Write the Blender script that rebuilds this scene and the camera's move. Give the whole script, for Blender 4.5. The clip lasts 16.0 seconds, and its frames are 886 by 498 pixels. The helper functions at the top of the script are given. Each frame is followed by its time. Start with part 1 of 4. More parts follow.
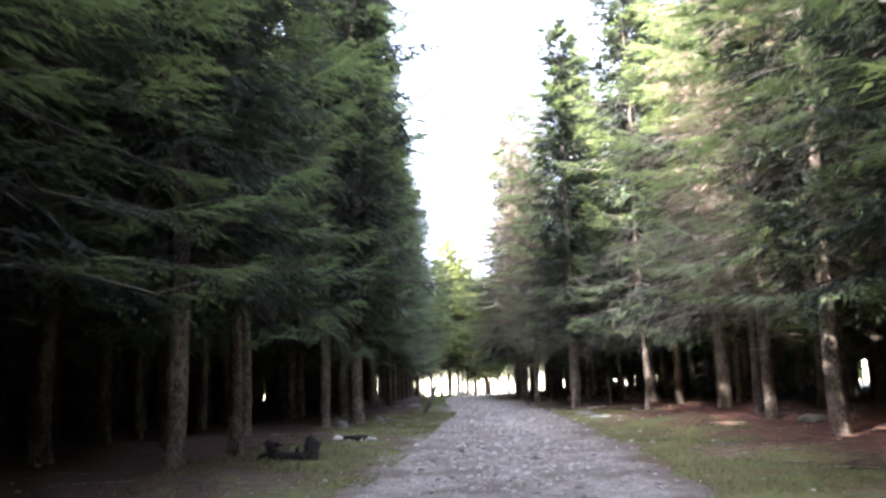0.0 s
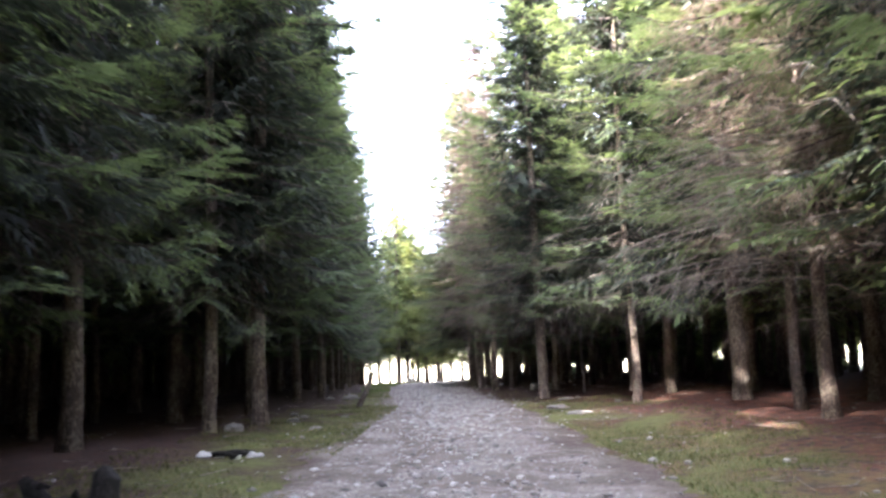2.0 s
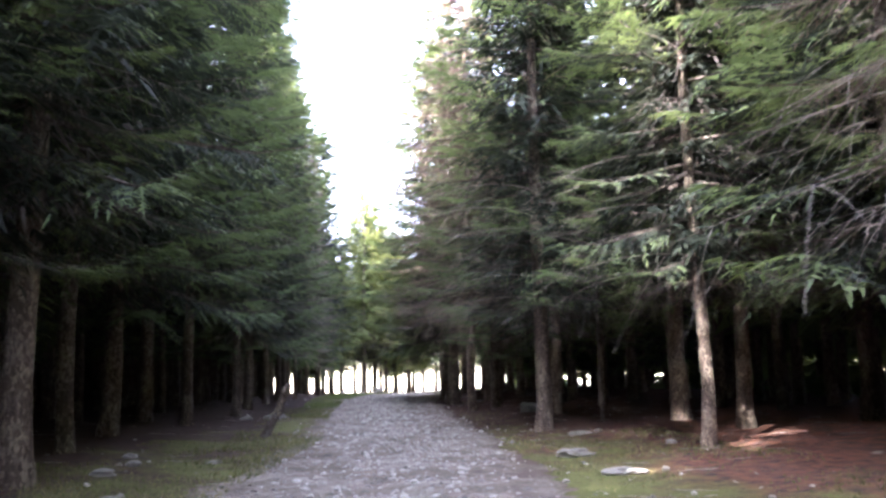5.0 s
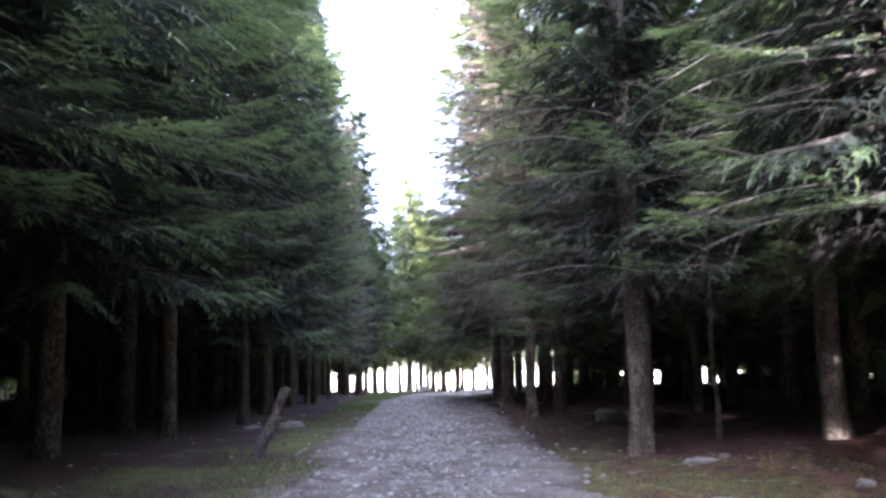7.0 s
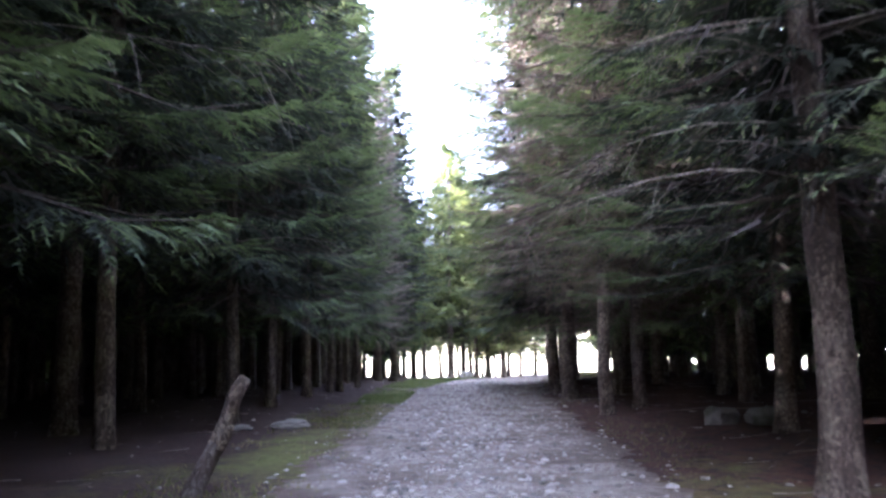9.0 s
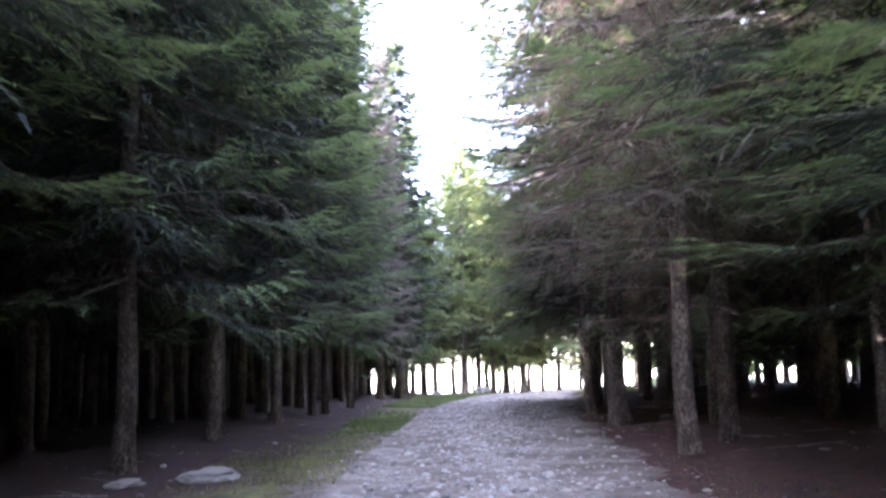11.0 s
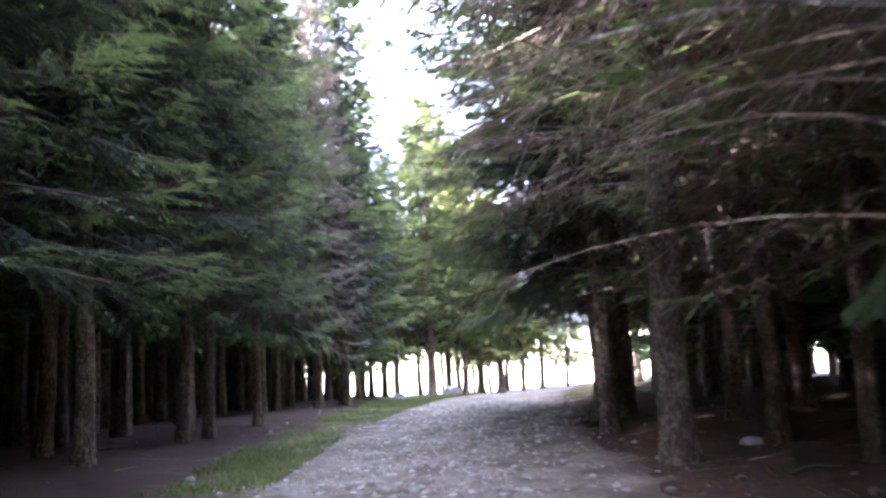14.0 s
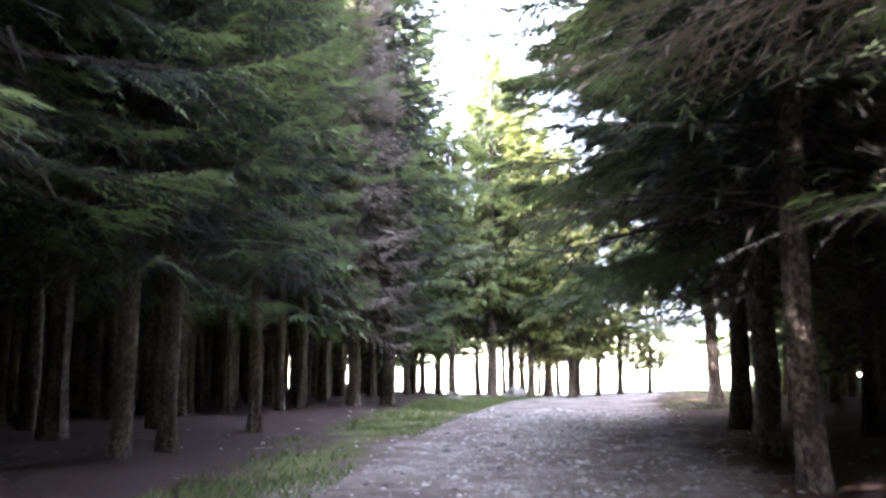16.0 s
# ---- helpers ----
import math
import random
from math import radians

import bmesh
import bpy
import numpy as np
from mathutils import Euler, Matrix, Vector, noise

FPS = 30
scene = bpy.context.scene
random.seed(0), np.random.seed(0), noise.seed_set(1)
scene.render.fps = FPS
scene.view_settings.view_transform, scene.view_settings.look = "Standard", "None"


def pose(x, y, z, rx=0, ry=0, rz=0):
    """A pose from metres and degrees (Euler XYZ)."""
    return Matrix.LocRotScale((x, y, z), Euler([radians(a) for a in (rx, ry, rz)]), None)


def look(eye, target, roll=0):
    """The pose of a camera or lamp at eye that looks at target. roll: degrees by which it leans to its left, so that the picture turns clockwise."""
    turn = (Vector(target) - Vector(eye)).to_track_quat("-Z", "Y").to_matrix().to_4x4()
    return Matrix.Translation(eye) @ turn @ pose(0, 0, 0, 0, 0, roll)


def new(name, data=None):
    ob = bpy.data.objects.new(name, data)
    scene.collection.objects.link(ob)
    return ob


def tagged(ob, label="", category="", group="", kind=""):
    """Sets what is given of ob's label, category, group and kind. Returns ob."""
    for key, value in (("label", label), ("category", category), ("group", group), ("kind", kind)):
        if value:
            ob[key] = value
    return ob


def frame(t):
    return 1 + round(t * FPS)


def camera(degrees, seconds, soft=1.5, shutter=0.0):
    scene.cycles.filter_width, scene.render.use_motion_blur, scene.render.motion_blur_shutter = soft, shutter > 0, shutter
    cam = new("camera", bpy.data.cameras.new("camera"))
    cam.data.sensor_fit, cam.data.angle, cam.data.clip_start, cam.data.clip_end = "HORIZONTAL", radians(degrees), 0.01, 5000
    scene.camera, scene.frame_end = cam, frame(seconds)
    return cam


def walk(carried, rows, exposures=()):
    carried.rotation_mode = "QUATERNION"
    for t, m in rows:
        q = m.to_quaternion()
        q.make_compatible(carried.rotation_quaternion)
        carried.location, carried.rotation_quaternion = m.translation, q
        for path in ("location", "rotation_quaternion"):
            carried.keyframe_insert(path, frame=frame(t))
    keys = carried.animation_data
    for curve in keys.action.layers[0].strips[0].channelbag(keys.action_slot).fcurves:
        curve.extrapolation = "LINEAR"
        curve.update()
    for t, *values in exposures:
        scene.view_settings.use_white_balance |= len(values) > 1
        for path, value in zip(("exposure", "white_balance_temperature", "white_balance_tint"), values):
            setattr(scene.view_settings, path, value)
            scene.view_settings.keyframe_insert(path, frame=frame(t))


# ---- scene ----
cam = camera(58.0, 16.0, soft=2.7, shutter=0.5)
METRES, EYE, TILT, LEAN, TURN = 46.875, 1.5, 0.0, 0.0, 0.0
ROWS = [
    (0.0, 0.0, 0.0, 0.0, 0.27, 9.21, 1.69),
    (0.5, 0.0022, 0.0326, -0.0001, -0.35, 8.82, 2.11),
    (1.0, 0.0049, 0.0674, 0.0, -1.18, 8.44, 2.4),
    (1.5, 0.0078, 0.1038, -0.0001, -1.99, 8.33, 2.41),
    (2.0, 0.0117, 0.1404, -0.0006, -2.97, 8.13, 2.16),
    (2.5, 0.0156, 0.1791, -0.0007, -3.9, 7.89, 2.0),
    (3.0, 0.0207, 0.2178, -0.0009, -4.56, 7.94, 1.4),
    (3.5, 0.0248, 0.2532, -0.0009, -4.99, 8.17, 0.87),
    (6.0, 0.0414, 0.3961, 0.001, -3.1, 8.75, 1.1),
    (6.5, 0.0427, 0.4255, 0.001, -1.94, 8.49, 1.06),
    (7.0, 0.0436, 0.4528, 0.0012, -0.87, 8.46, 1.05),
    (7.5, 0.0442, 0.4781, 0.0012, 0.1, 8.49, 0.96),
    (8.0, 0.0439, 0.5053, 0.0011, 1.03, 8.24, 0.92),
    (8.5, 0.0438, 0.5353, 0.0005, 1.77, 7.66, 0.84),
    (9.0, 0.0432, 0.5685, 0.0, 2.18, 7.44, 0.9),
    (11.5, 0.0428, 0.7233, -0.0011, 3.4, 8.79, 1.44),
    (12.0, 0.0423, 0.7532, -0.0005, 2.74, 9.0, 1.48),
    (12.5, 0.0446, 0.7822, -0.001, 0.45, 8.21, 2.14),
    (13.0, 0.0481, 0.8095, -0.0014, -1.31, 7.59, 3.14),
    (13.5, 0.0493, 0.8392, -0.0016, -0.78, 7.96, 3.2),
    (14.0, 0.0487, 0.8706, -0.0019, 1.64, 8.2, 2.63),
    (14.5, 0.0462, 0.903, -0.0022, 3.98, 7.94, 1.8),
    (15.0, 0.0435, 0.9351, -0.0026, 4.91, 7.72, 1.0),
    (15.5, 0.0418, 0.9663, -0.0031, 5.2, 7.72, 0.41),
    (16.0, 0.0393, 0.9969, -0.0029, 5.67, 8.0, -0.14),
]
walk(cam, [(t, pose(0, 0, EYE, TILT, LEAN, TURN) @ pose(METRES * x, METRES * y, METRES * z, 90 + pitch, roll, yaw)) for t, x, y, z, yaw, pitch, roll in ROWS],
     exposures=[(0.0, 4.15, 5400, 23), (3.5, 4.3, 5550, 26), (7.0, 4.0, 5000, 28), (9.0, 4.25, 5000, 30), (11.5, 4.7, 5000, 31), (16.0, 4.8, 5300, 28)])

# ---- world, sun and exposure ----
SUN_AZ, SUN_EL = -134.0, 37.5      # degrees: from the left of the track, a little behind
world = bpy.data.worlds.new("sky")
scene.world = world
world.use_nodes = True
wn = world.node_tree
sky = wn.nodes.new("ShaderNodeTexSky")
sky.sky_type = "NISHITA"
sky.sun_disc = False
sky.sun_elevation, sky.sun_rotation = radians(SUN_EL), radians(SUN_AZ)
sky.dust_density, sky.ozone_density, sky.air_density = 4.0, 0.6, 0.9
haze = wn.nodes.new("ShaderNodeHueSaturation")     # thin bright haze takes the blue out of the sky
haze.inputs["Saturation"].default_value = 0.3
haze.inputs["Value"].default_value = 1.15
wn.links.new(sky.outputs[0], haze.inputs["Color"])
wn.links.new(haze.outputs[0], wn.nodes["Background"].inputs[0])
wn.nodes["Background"].inputs[1].default_value = 0.15
sun_data = bpy.data.lights.new("sun", "SUN")
sun_data.energy, sun_data.angle, sun_data.color = 5.0, radians(0.6), (1.0, 0.9, 0.7)
sun = new("sun", sun_data)
_a, _e = radians(SUN_AZ), radians(SUN_EL)
sun.matrix_world = look((math.sin(_a) * math.cos(_e) * 200, math.cos(_a) * math.cos(_e) * 200, math.sin(_e) * 200), (0, 0, 0))


# ---- materials ----
def material(name):
    m = bpy.data.materials.new(name)
    m.use_nodes = True
    nt = m.node_tree
    nt.nodes.clear()
    out = nt.nodes.new("ShaderNodeOutputMaterial")
    return m, nt, out


def node(nt, kind, ins=None, feature=""):
    n = nt.nodes.new(kind)
    if feature:
        n.feature = feature
    for k, v in (ins or {}).items():
        if isinstance(v, bpy.types.NodeSocket):
            nt.links.new(v, n.inputs[k])
        else:
            n.inputs[k].default_value = v
    return n


def ramp(nt, fac, stops):
    n = nt.nodes.new("ShaderNodeValToRGB")
    while len(n.color_ramp.elements) < len(stops):
        n.color_ramp.elements.new(0.5)
    for el, (p, c) in zip(n.color_ramp.elements, stops):
        el.position, el.color = p, (*c, 1)
    nt.links.new(fac, n.inputs[0])
    return n.outputs[0]


def noise_tex(nt, vec, scale, detail=4.0, rough=0.6):
    return node(nt, "ShaderNodeTexNoise", {"Vector": vec, "Scale": scale, "Detail": detail, "Roughness": rough}).outputs[0]


def mix(nt, fac, a, b, blend="MIX"):
    n = nt.nodes.new("ShaderNodeMix")
    n.data_type, n.blend_type = "RGBA", blend
    for i, v in ((0, fac), (6, a), (7, b)):
        if isinstance(v, bpy.types.NodeSocket):
            nt.links.new(v, n.inputs[i])
        else:
            n.inputs[i].default_value = (*v, 1) if i else v
    return n.outputs[2]


def maths(nt, op, a, b=0.0, c=0.0):
    n = nt.nodes.new("ShaderNodeMath")
    n.operation = op
    for i, v in enumerate((a, b, c)):
        if isinstance(v, bpy.types.NodeSocket):
            nt.links.new(v, n.inputs[i])
        else:
            n.inputs[i].default_value = v
    return n.outputs[0]


def surface(nt, out, color, rough=0.85, height=None, strength=0.5, distance=0.02, specular=0.3):
    b = node(nt, "ShaderNodeBsdfPrincipled", {"Base Color": color, "Roughness": rough, "Specular IOR Level": specular})
    if height is not None:
        bump = node(nt, "ShaderNodeBump", {"Height": height, "Strength": strength, "Distance": distance})
        nt.links.new(bump.outputs[0], b.inputs["Normal"])
    nt.links.new(b.outputs[0], out.inputs[0])
    return b


def foliage_material(name, dark, mid, light, through_color):
    m, nt, out = material(name)
    geo = node(nt, "ShaderNodeNewGeometry")
    info = node(nt, "ShaderNodeObjectInfo")
    pos = geo.outputs["Position"]
    patch = noise_tex(nt, pos, 0.9, 3.0)
    v = maths(nt, "ADD", maths(nt, "MULTIPLY", geo.outputs["Random Per Island"], 0.45), maths(nt, "MULTIPLY", patch, 0.75))
    col = ramp(nt, v, [(0.2, dark), (0.52, mid), (0.9, light)])
    hue = node(nt, "ShaderNodeHueSaturation", {"Hue": maths(nt, "ADD", 0.485, maths(nt, "MULTIPLY", info.outputs["Random"], 0.03)),
               "Saturation": 0.95, "Value": maths(nt, "ADD", 0.8, maths(nt, "MULTIPLY", info.outputs["Random"], 0.4)), "Color": col})
    bs = node(nt, "ShaderNodeBsdfPrincipled", {"Base Color": hue.outputs[0], "Roughness": 0.62, "Specular IOR Level": 0.35})
    tr = node(nt, "ShaderNodeBsdfTranslucent", {"Color": mix(nt, 0.5, hue.outputs[0], through_color)})
    mx = node(nt, "ShaderNodeMixShader", {0: 0.42, 1: bs.outputs[0], 2: tr.outputs[0]})
    nt.links.new(mx.outputs[0], out.inputs[0])
    return m


NEEDLES = foliage_material("spruce_needles", (0.036, 0.053, 0.033), (0.084, 0.12, 0.052), (0.185, 0.228, 0.08), (0.27, 0.32, 0.09))
# older needles, much darkened: shade inside the crowns is put into this colour
NEEDLES_OLD_SHADED = foliage_material("old_shaded_needles", (0.014, 0.019, 0.016), (0.026, 0.034, 0.025), (0.054, 0.066, 0.038), (0.08, 0.09, 0.045))
# yellower and brighter than NEEDLES: sun glow and haze put into the colour
NEEDLES_SUN_GLOW = foliage_material("sun_glow_needles", (0.06, 0.078, 0.028), (0.12, 0.148, 0.048), (0.27, 0.29, 0.088), (0.46, 0.48, 0.13))
NEEDLES_INNER = foliage_material("withered_inner_twigs", (0.03, 0.026, 0.022), (0.06, 0.05, 0.042), (0.12, 0.1, 0.08), (0.1, 0.08, 0.06))
DRY_INNER = foliage_material("dry_brown_twigs", (0.08, 0.06, 0.046), (0.17, 0.128, 0.098), (0.3, 0.225, 0.165), (0.26, 0.2, 0.13))
NEEDLES_DEAD = foliage_material("withered_needles", (0.09, 0.073, 0.062), (0.17, 0.138, 0.117), (0.28, 0.23, 0.19), (0.2, 0.16, 0.125))


def bark_material(name, base, pale, lichen):
    m, nt, out = material(name)
    co = node(nt, "ShaderNodeTexCoord").outputs["Object"]
    info = node(nt, "ShaderNodeObjectInfo")
    wob = node(nt, "ShaderNodeTexNoise", {"Vector": co, "Scale": 14.0, "Detail": 4.0}).outputs[1]
    bent = node(nt, "ShaderNodeVectorMath", {0: co, 1: node(nt, "ShaderNodeVectorMath", {0: wob, 1: (0.05, 0.05, 0.05)}).outputs[0]}).outputs[0]
    nt.nodes[-1].operation = "ADD"
    nt.nodes[-2].operation = "MULTIPLY"
    long = node(nt, "ShaderNodeMapping", {"Vector": bent, "Scale": (1, 1, 0.45)}).outputs[0]
    scales = node(nt, "ShaderNodeTexVoronoi", {"Vector": long, "Scale": 42.0}, "DISTANCE_TO_EDGE").outputs[0]
    fine = noise_tex(nt, long, 55.0, 6.0, 0.75)
    streak = noise_tex(nt, node(nt, "ShaderNodeMapping", {"Vector": co, "Scale": (1, 1, 0.12)}).outputs[0], 11.0, 5.0, 0.65)
    big = noise_tex(nt, node(nt, "ShaderNodeMapping", {"Vector": co, "Scale": (1, 1, 0.55)}).outputs[0], 3.2, 5.0, 0.7)
    knots = node(nt, "ShaderNodeTexVoronoi", {"Vector": node(nt, "ShaderNodeMapping", {"Vector": bent, "Scale": (1, 1, 0.8)}).outputs[0], "Scale": 5.0}).outputs["Distance"]
    col = mix(nt, ramp(nt, maths(nt, "MULTIPLY_ADD", streak, 0.6, maths(nt, "MULTIPLY", fine, 0.4)), [(0.36, (0, 0, 0)), (0.64, (1, 1, 1))]), base, pale)
    flake = node(nt, "ShaderNodeTexVoronoi", {"Vector": long, "Scale": 42.0}).outputs["Color"]
    flake = node(nt, "ShaderNodeSeparateColor", {0: flake}).outputs[0]
    col = mix(nt, ramp(nt, maths(nt, "MULTIPLY_ADD", flake, 0.22, big), [(0.55, (0, 0, 0)), (0.76, (0.85, 0.85, 0.85))]), col, lichen)
    col = mix(nt, 1.0, col, ramp(nt, flake, [(0.0, (0.72, 0.7, 0.68)), (0.5, (0.95, 0.95, 0.95)), (1.0, (1.15, 1.12, 1.08))]), "MULTIPLY")
    col = mix(nt, 1.0, col, ramp(nt, scales, [(0.0, (0.55, 0.52, 0.5)), (0.1, (1, 1, 1))]), "MULTIPLY")
    col = mix(nt, 1.0, col, ramp(nt, knots, [(0.1, (0.4, 0.36, 0.34)), (0.17, (1, 1, 1))]), "MULTIPLY")
    col = node(nt, "ShaderNodeHueSaturation", {"Value": maths(nt, "ADD", 0.75, maths(nt, "MULTIPLY", info.outputs["Random"], 0.5)), "Color": col}).outputs[0]
    h = maths(nt, "ADD", maths(nt, "MINIMUM", scales, 0.12), maths(nt, "MULTIPLY_ADD", fine, 0.3, maths(nt, "MULTIPLY", streak, 0.5)))
    surface(nt, out, col, 0.9, h, 0.9, 0.05, 0.2)
    return m


BARK = bark_material("spruce_bark", (0.062, 0.047, 0.038), (0.165, 0.128, 0.1), (0.33, 0.28, 0.21))
CHARRED = bark_material("charred_wood", (0.012, 0.011, 0.011), (0.035, 0.032, 0.03), (0.05, 0.045, 0.04))
BROWN_TWIG = bark_material("dead_twig", (0.07, 0.054, 0.044), (0.14, 0.11, 0.09), (0.18, 0.165, 0.14))
DRY_TWIG = bark_material("dry_twig", (0.17, 0.13, 0.1), (0.31, 0.24, 0.185), (0.35, 0.3, 0.24))
DEADWOOD = bark_material("weathered_deadwood", (0.14, 0.115, 0.095), (0.27, 0.235, 0.2), (0.34, 0.31, 0.27))


def ground_material():
    m, nt, out = material("forest_floor")
    pos = node(nt, "ShaderNodeNewGeometry").outputs["Position"]
    fine = noise_tex(nt, pos, 42.0, 6.0, 0.75)
    mid = noise_tex(nt, pos, 5.0, 5.0, 0.65)
    big = noise_tex(nt, pos, 0.55, 3.0)
    litter = ramp(nt, fine, [(0.28, (0.02, 0.014, 0.013)), (0.5, (0.052, 0.036, 0.031)), (0.78, (0.13, 0.095, 0.078))])
    moss = ramp(nt, noise_tex(nt, pos, 30.0, 5.0, 0.7), [(0.3, (0.055, 0.06, 0.022)), (0.55, (0.135, 0.14, 0.045)), (0.8, (0.25, 0.215, 0.085))])
    x = node(nt, "ShaderNodeSeparateXYZ", {0: pos})
    # fresh red-brown needles under the first spruces of one side
    fresh = maths(nt, "MULTIPLY", node(nt, "ShaderNodeMapRange", {0: x.outputs[0], 1: 2.0, 2: 4.0, 3: 0.25, 4: 1.0}).outputs[0], node(nt, "ShaderNodeMapRange", {0: x.outputs[1], 1: 38.0, 2: 30.0, 3: 0.35, 4: 1.0}).outputs[0])
    russet = mix(nt, maths(nt, "MULTIPLY", fresh, ramp(nt, mid, [(0.38, (0, 0, 0)), (0.6, (1, 1, 1))])), litter, mix(nt, 0.7, litter, (0.22, 0.09, 0.05)))
    # turf along both verges of the track
    off = maths(nt, "ABSOLUTE", maths(nt, "SUBTRACT", x.outputs[0], 1.7))
    band = node(nt, "ShaderNodeMapRange", {0: off, 1: 7.0, 2: 3.9, 3: 0.0, 4: 1.0}).outputs[0]
    # further on both verges turn to bare litter
    dry = maths(nt, "MULTIPLY", node(nt, "ShaderNodeMapRange", {0: x.outputs[1], 1: 30.0, 2: 40.0}).outputs[0], node(nt, "ShaderNodeMapRange", {0: x.outputs[0], 1: 2.0, 2: 3.0}).outputs[0])
    shade = maths(nt, "MULTIPLY", node(nt, "ShaderNodeMapRange", {0: x.outputs[1], 1: 32.0, 2: 40.0}).outputs[0], node(nt, "ShaderNodeMapRange", {0: x.outputs[0], 1: -1.0, 2: -2.2}).outputs[0])
    band = maths(nt, "MULTIPLY_ADD", maths(nt, "MAXIMUM", dry, shade), -0.7, band)
    turf = maths(nt, "MULTIPLY_ADD", band, 0.34, maths(nt, "MULTIPLY_ADD", big, 0.8, maths(nt, "MULTIPLY", mid, 0.45)))
    far = node(nt, "ShaderNodeMapRange", {0: x.outputs[1], 1: 60.0, 2: 80.0, 3: 0.0, 4: 1.0}).outputs[0]
    turf = maths(nt, "MULTIPLY_ADD", maths(nt, "MULTIPLY", far, node(nt, "ShaderNodeMapRange", {0: band, 1: 0.0, 2: 0.6}).outputs[0]), 0.6, turf)
    turf = maths(nt, "MULTIPLY_ADD", fine, 0.3, turf)
    col = mix(nt, node(nt, "ShaderNodeMapRange", {0: turf, 1: 0.98, 2: 1.2}).outputs[0], russet, moss)
    out_x = node(nt, "ShaderNodeMapRange", {0: maths(nt, "ABSOLUTE", maths(nt, "SUBTRACT", x.outputs[0], 1.0)), 1: 30.0, 2: 33.0}).outputs[0]
    bay = maths(nt, "MULTIPLY", node(nt, "ShaderNodeMapRange", {0: x.outputs[0], 1: 22.0, 2: 24.5}).outputs[0], node(nt, "ShaderNodeMapRange", {0: x.outputs[1], 1: 44.0, 2: 48.0}).outputs[0])
    out_x = maths(nt, "MAXIMUM", out_x, bay)
    out_y = node(nt, "ShaderNodeMapRange", {0: x.outputs[1], 1: 89.0, 2: 93.0}).outputs[0]
    straw = ramp(nt, mid, [(0.3, (0.36, 0.34, 0.19)), (0.7, (0.55, 0.5, 0.32))])
    col = mix(nt, maths(nt, "MAXIMUM", out_x, out_y), col, straw)
    h = maths(nt, "ADD", fine, mid)
    surface(nt, out, col, 0.95, h, 0.8, 0.03, 0.15)
    return m


def road_material():
    m, nt, out = material("stony_track")
    pos = node(nt, "ShaderNodeNewGeometry").outputs["Position"]
    warp = node(nt, "ShaderNodeTexNoise", {"Vector": pos, "Scale": 9.0, "Detail": 3.0}).outputs[1]
    bent = node(nt, "ShaderNodeVectorMath", {0: pos, 1: node(nt, "ShaderNodeVectorMath", {0: warp, 3: 0.16}).outputs[0]}).outputs[0]
    peb = node(nt, "ShaderNodeTexVoronoi", {"Vector": bent, "Scale": 21.0})
    edge = node(nt, "ShaderNodeTexVoronoi", {"Vector": bent, "Scale": 21.0}, "DISTANCE_TO_EDGE").outputs[0]
    big = noise_tex(nt, pos, 0.7, 5.0, 0.65)
    mid = noise_tex(nt, pos, 11.0, 6.0, 0.75)
    fine = noise_tex(nt, pos, 90.0, 5.0, 0.8)
    tone = node(nt, "ShaderNodeSeparateColor", {0: peb.outputs["Color"]}).outputs[0]
    grit = ramp(nt, fine, [(0.3, (0.084, 0.073, 0.061)), (0.5, (0.240, 0.209, 0.175)), (0.7, (0.491, 0.434, 0.360))])
    stone = ramp(nt, tone, [(0.1, (0.1, 0.088, 0.075)), (0.55, (0.29, 0.256, 0.214)), (1.0, (0.6, 0.57, 0.51))])
    pick = maths(nt, "MULTIPLY", ramp(nt, mid, [(0.38, (0, 0, 0)), (0.48, (1, 1, 1))]), ramp(nt, edge, [(0.02, (0, 0, 0)), (0.08, (1, 1, 1))]))
    col = mix(nt, pick, grit, stone)
    earth = ramp(nt, fine, [(0.3, (0.095, 0.073, 0.057)), (0.75, (0.223, 0.178, 0.144))])
    col = mix(nt, ramp(nt, maths(nt, "MULTIPLY_ADD", mid, 0.35, big), [(0.6, (0, 0, 0)), (0.76, (0.85, 0.85, 0.85))]), col, earth)
    worn = noise_tex(nt, pos, 2.3, 6.0, 0.75)
    col = mix(nt, 1.0, col, ramp(nt, worn, [(0.36, (0.7, 0.67, 0.64)), (0.5, (0.95, 0.93, 0.9)), (0.64, (1.2, 1.18, 1.15))]), "MULTIPLY")
    u = nt.nodes.new("ShaderNodeAttribute")
    u.attribute_name = "across"
    rim = maths(nt, "ADD", maths(nt, "ABSOLUTE", u.outputs["Fac"]), maths(nt, "MULTIPLY_ADD", mid, 0.5, maths(nt, "MULTIPLY", big, 0.5)))
    soil = ramp(nt, fine, [(0.28, (0.06, 0.043, 0.034)), (0.5, (0.12, 0.086, 0.066)), (0.78, (0.23, 0.175, 0.135))])
    rim = node(nt, "ShaderNodeMapRange", {0: rim, 1: 1.12, 2: 1.36}).outputs[0]
    col = mix(nt, rim, col, soil)
    h = maths(nt, "ADD", maths(nt, "MULTIPLY", pick, 0.6), maths(nt, "ADD", maths(nt, "MULTIPLY", fine, 0.4), mid))
    surface(nt, out, col, 0.92, h, 0.7, 0.02, 0.2)
    return m


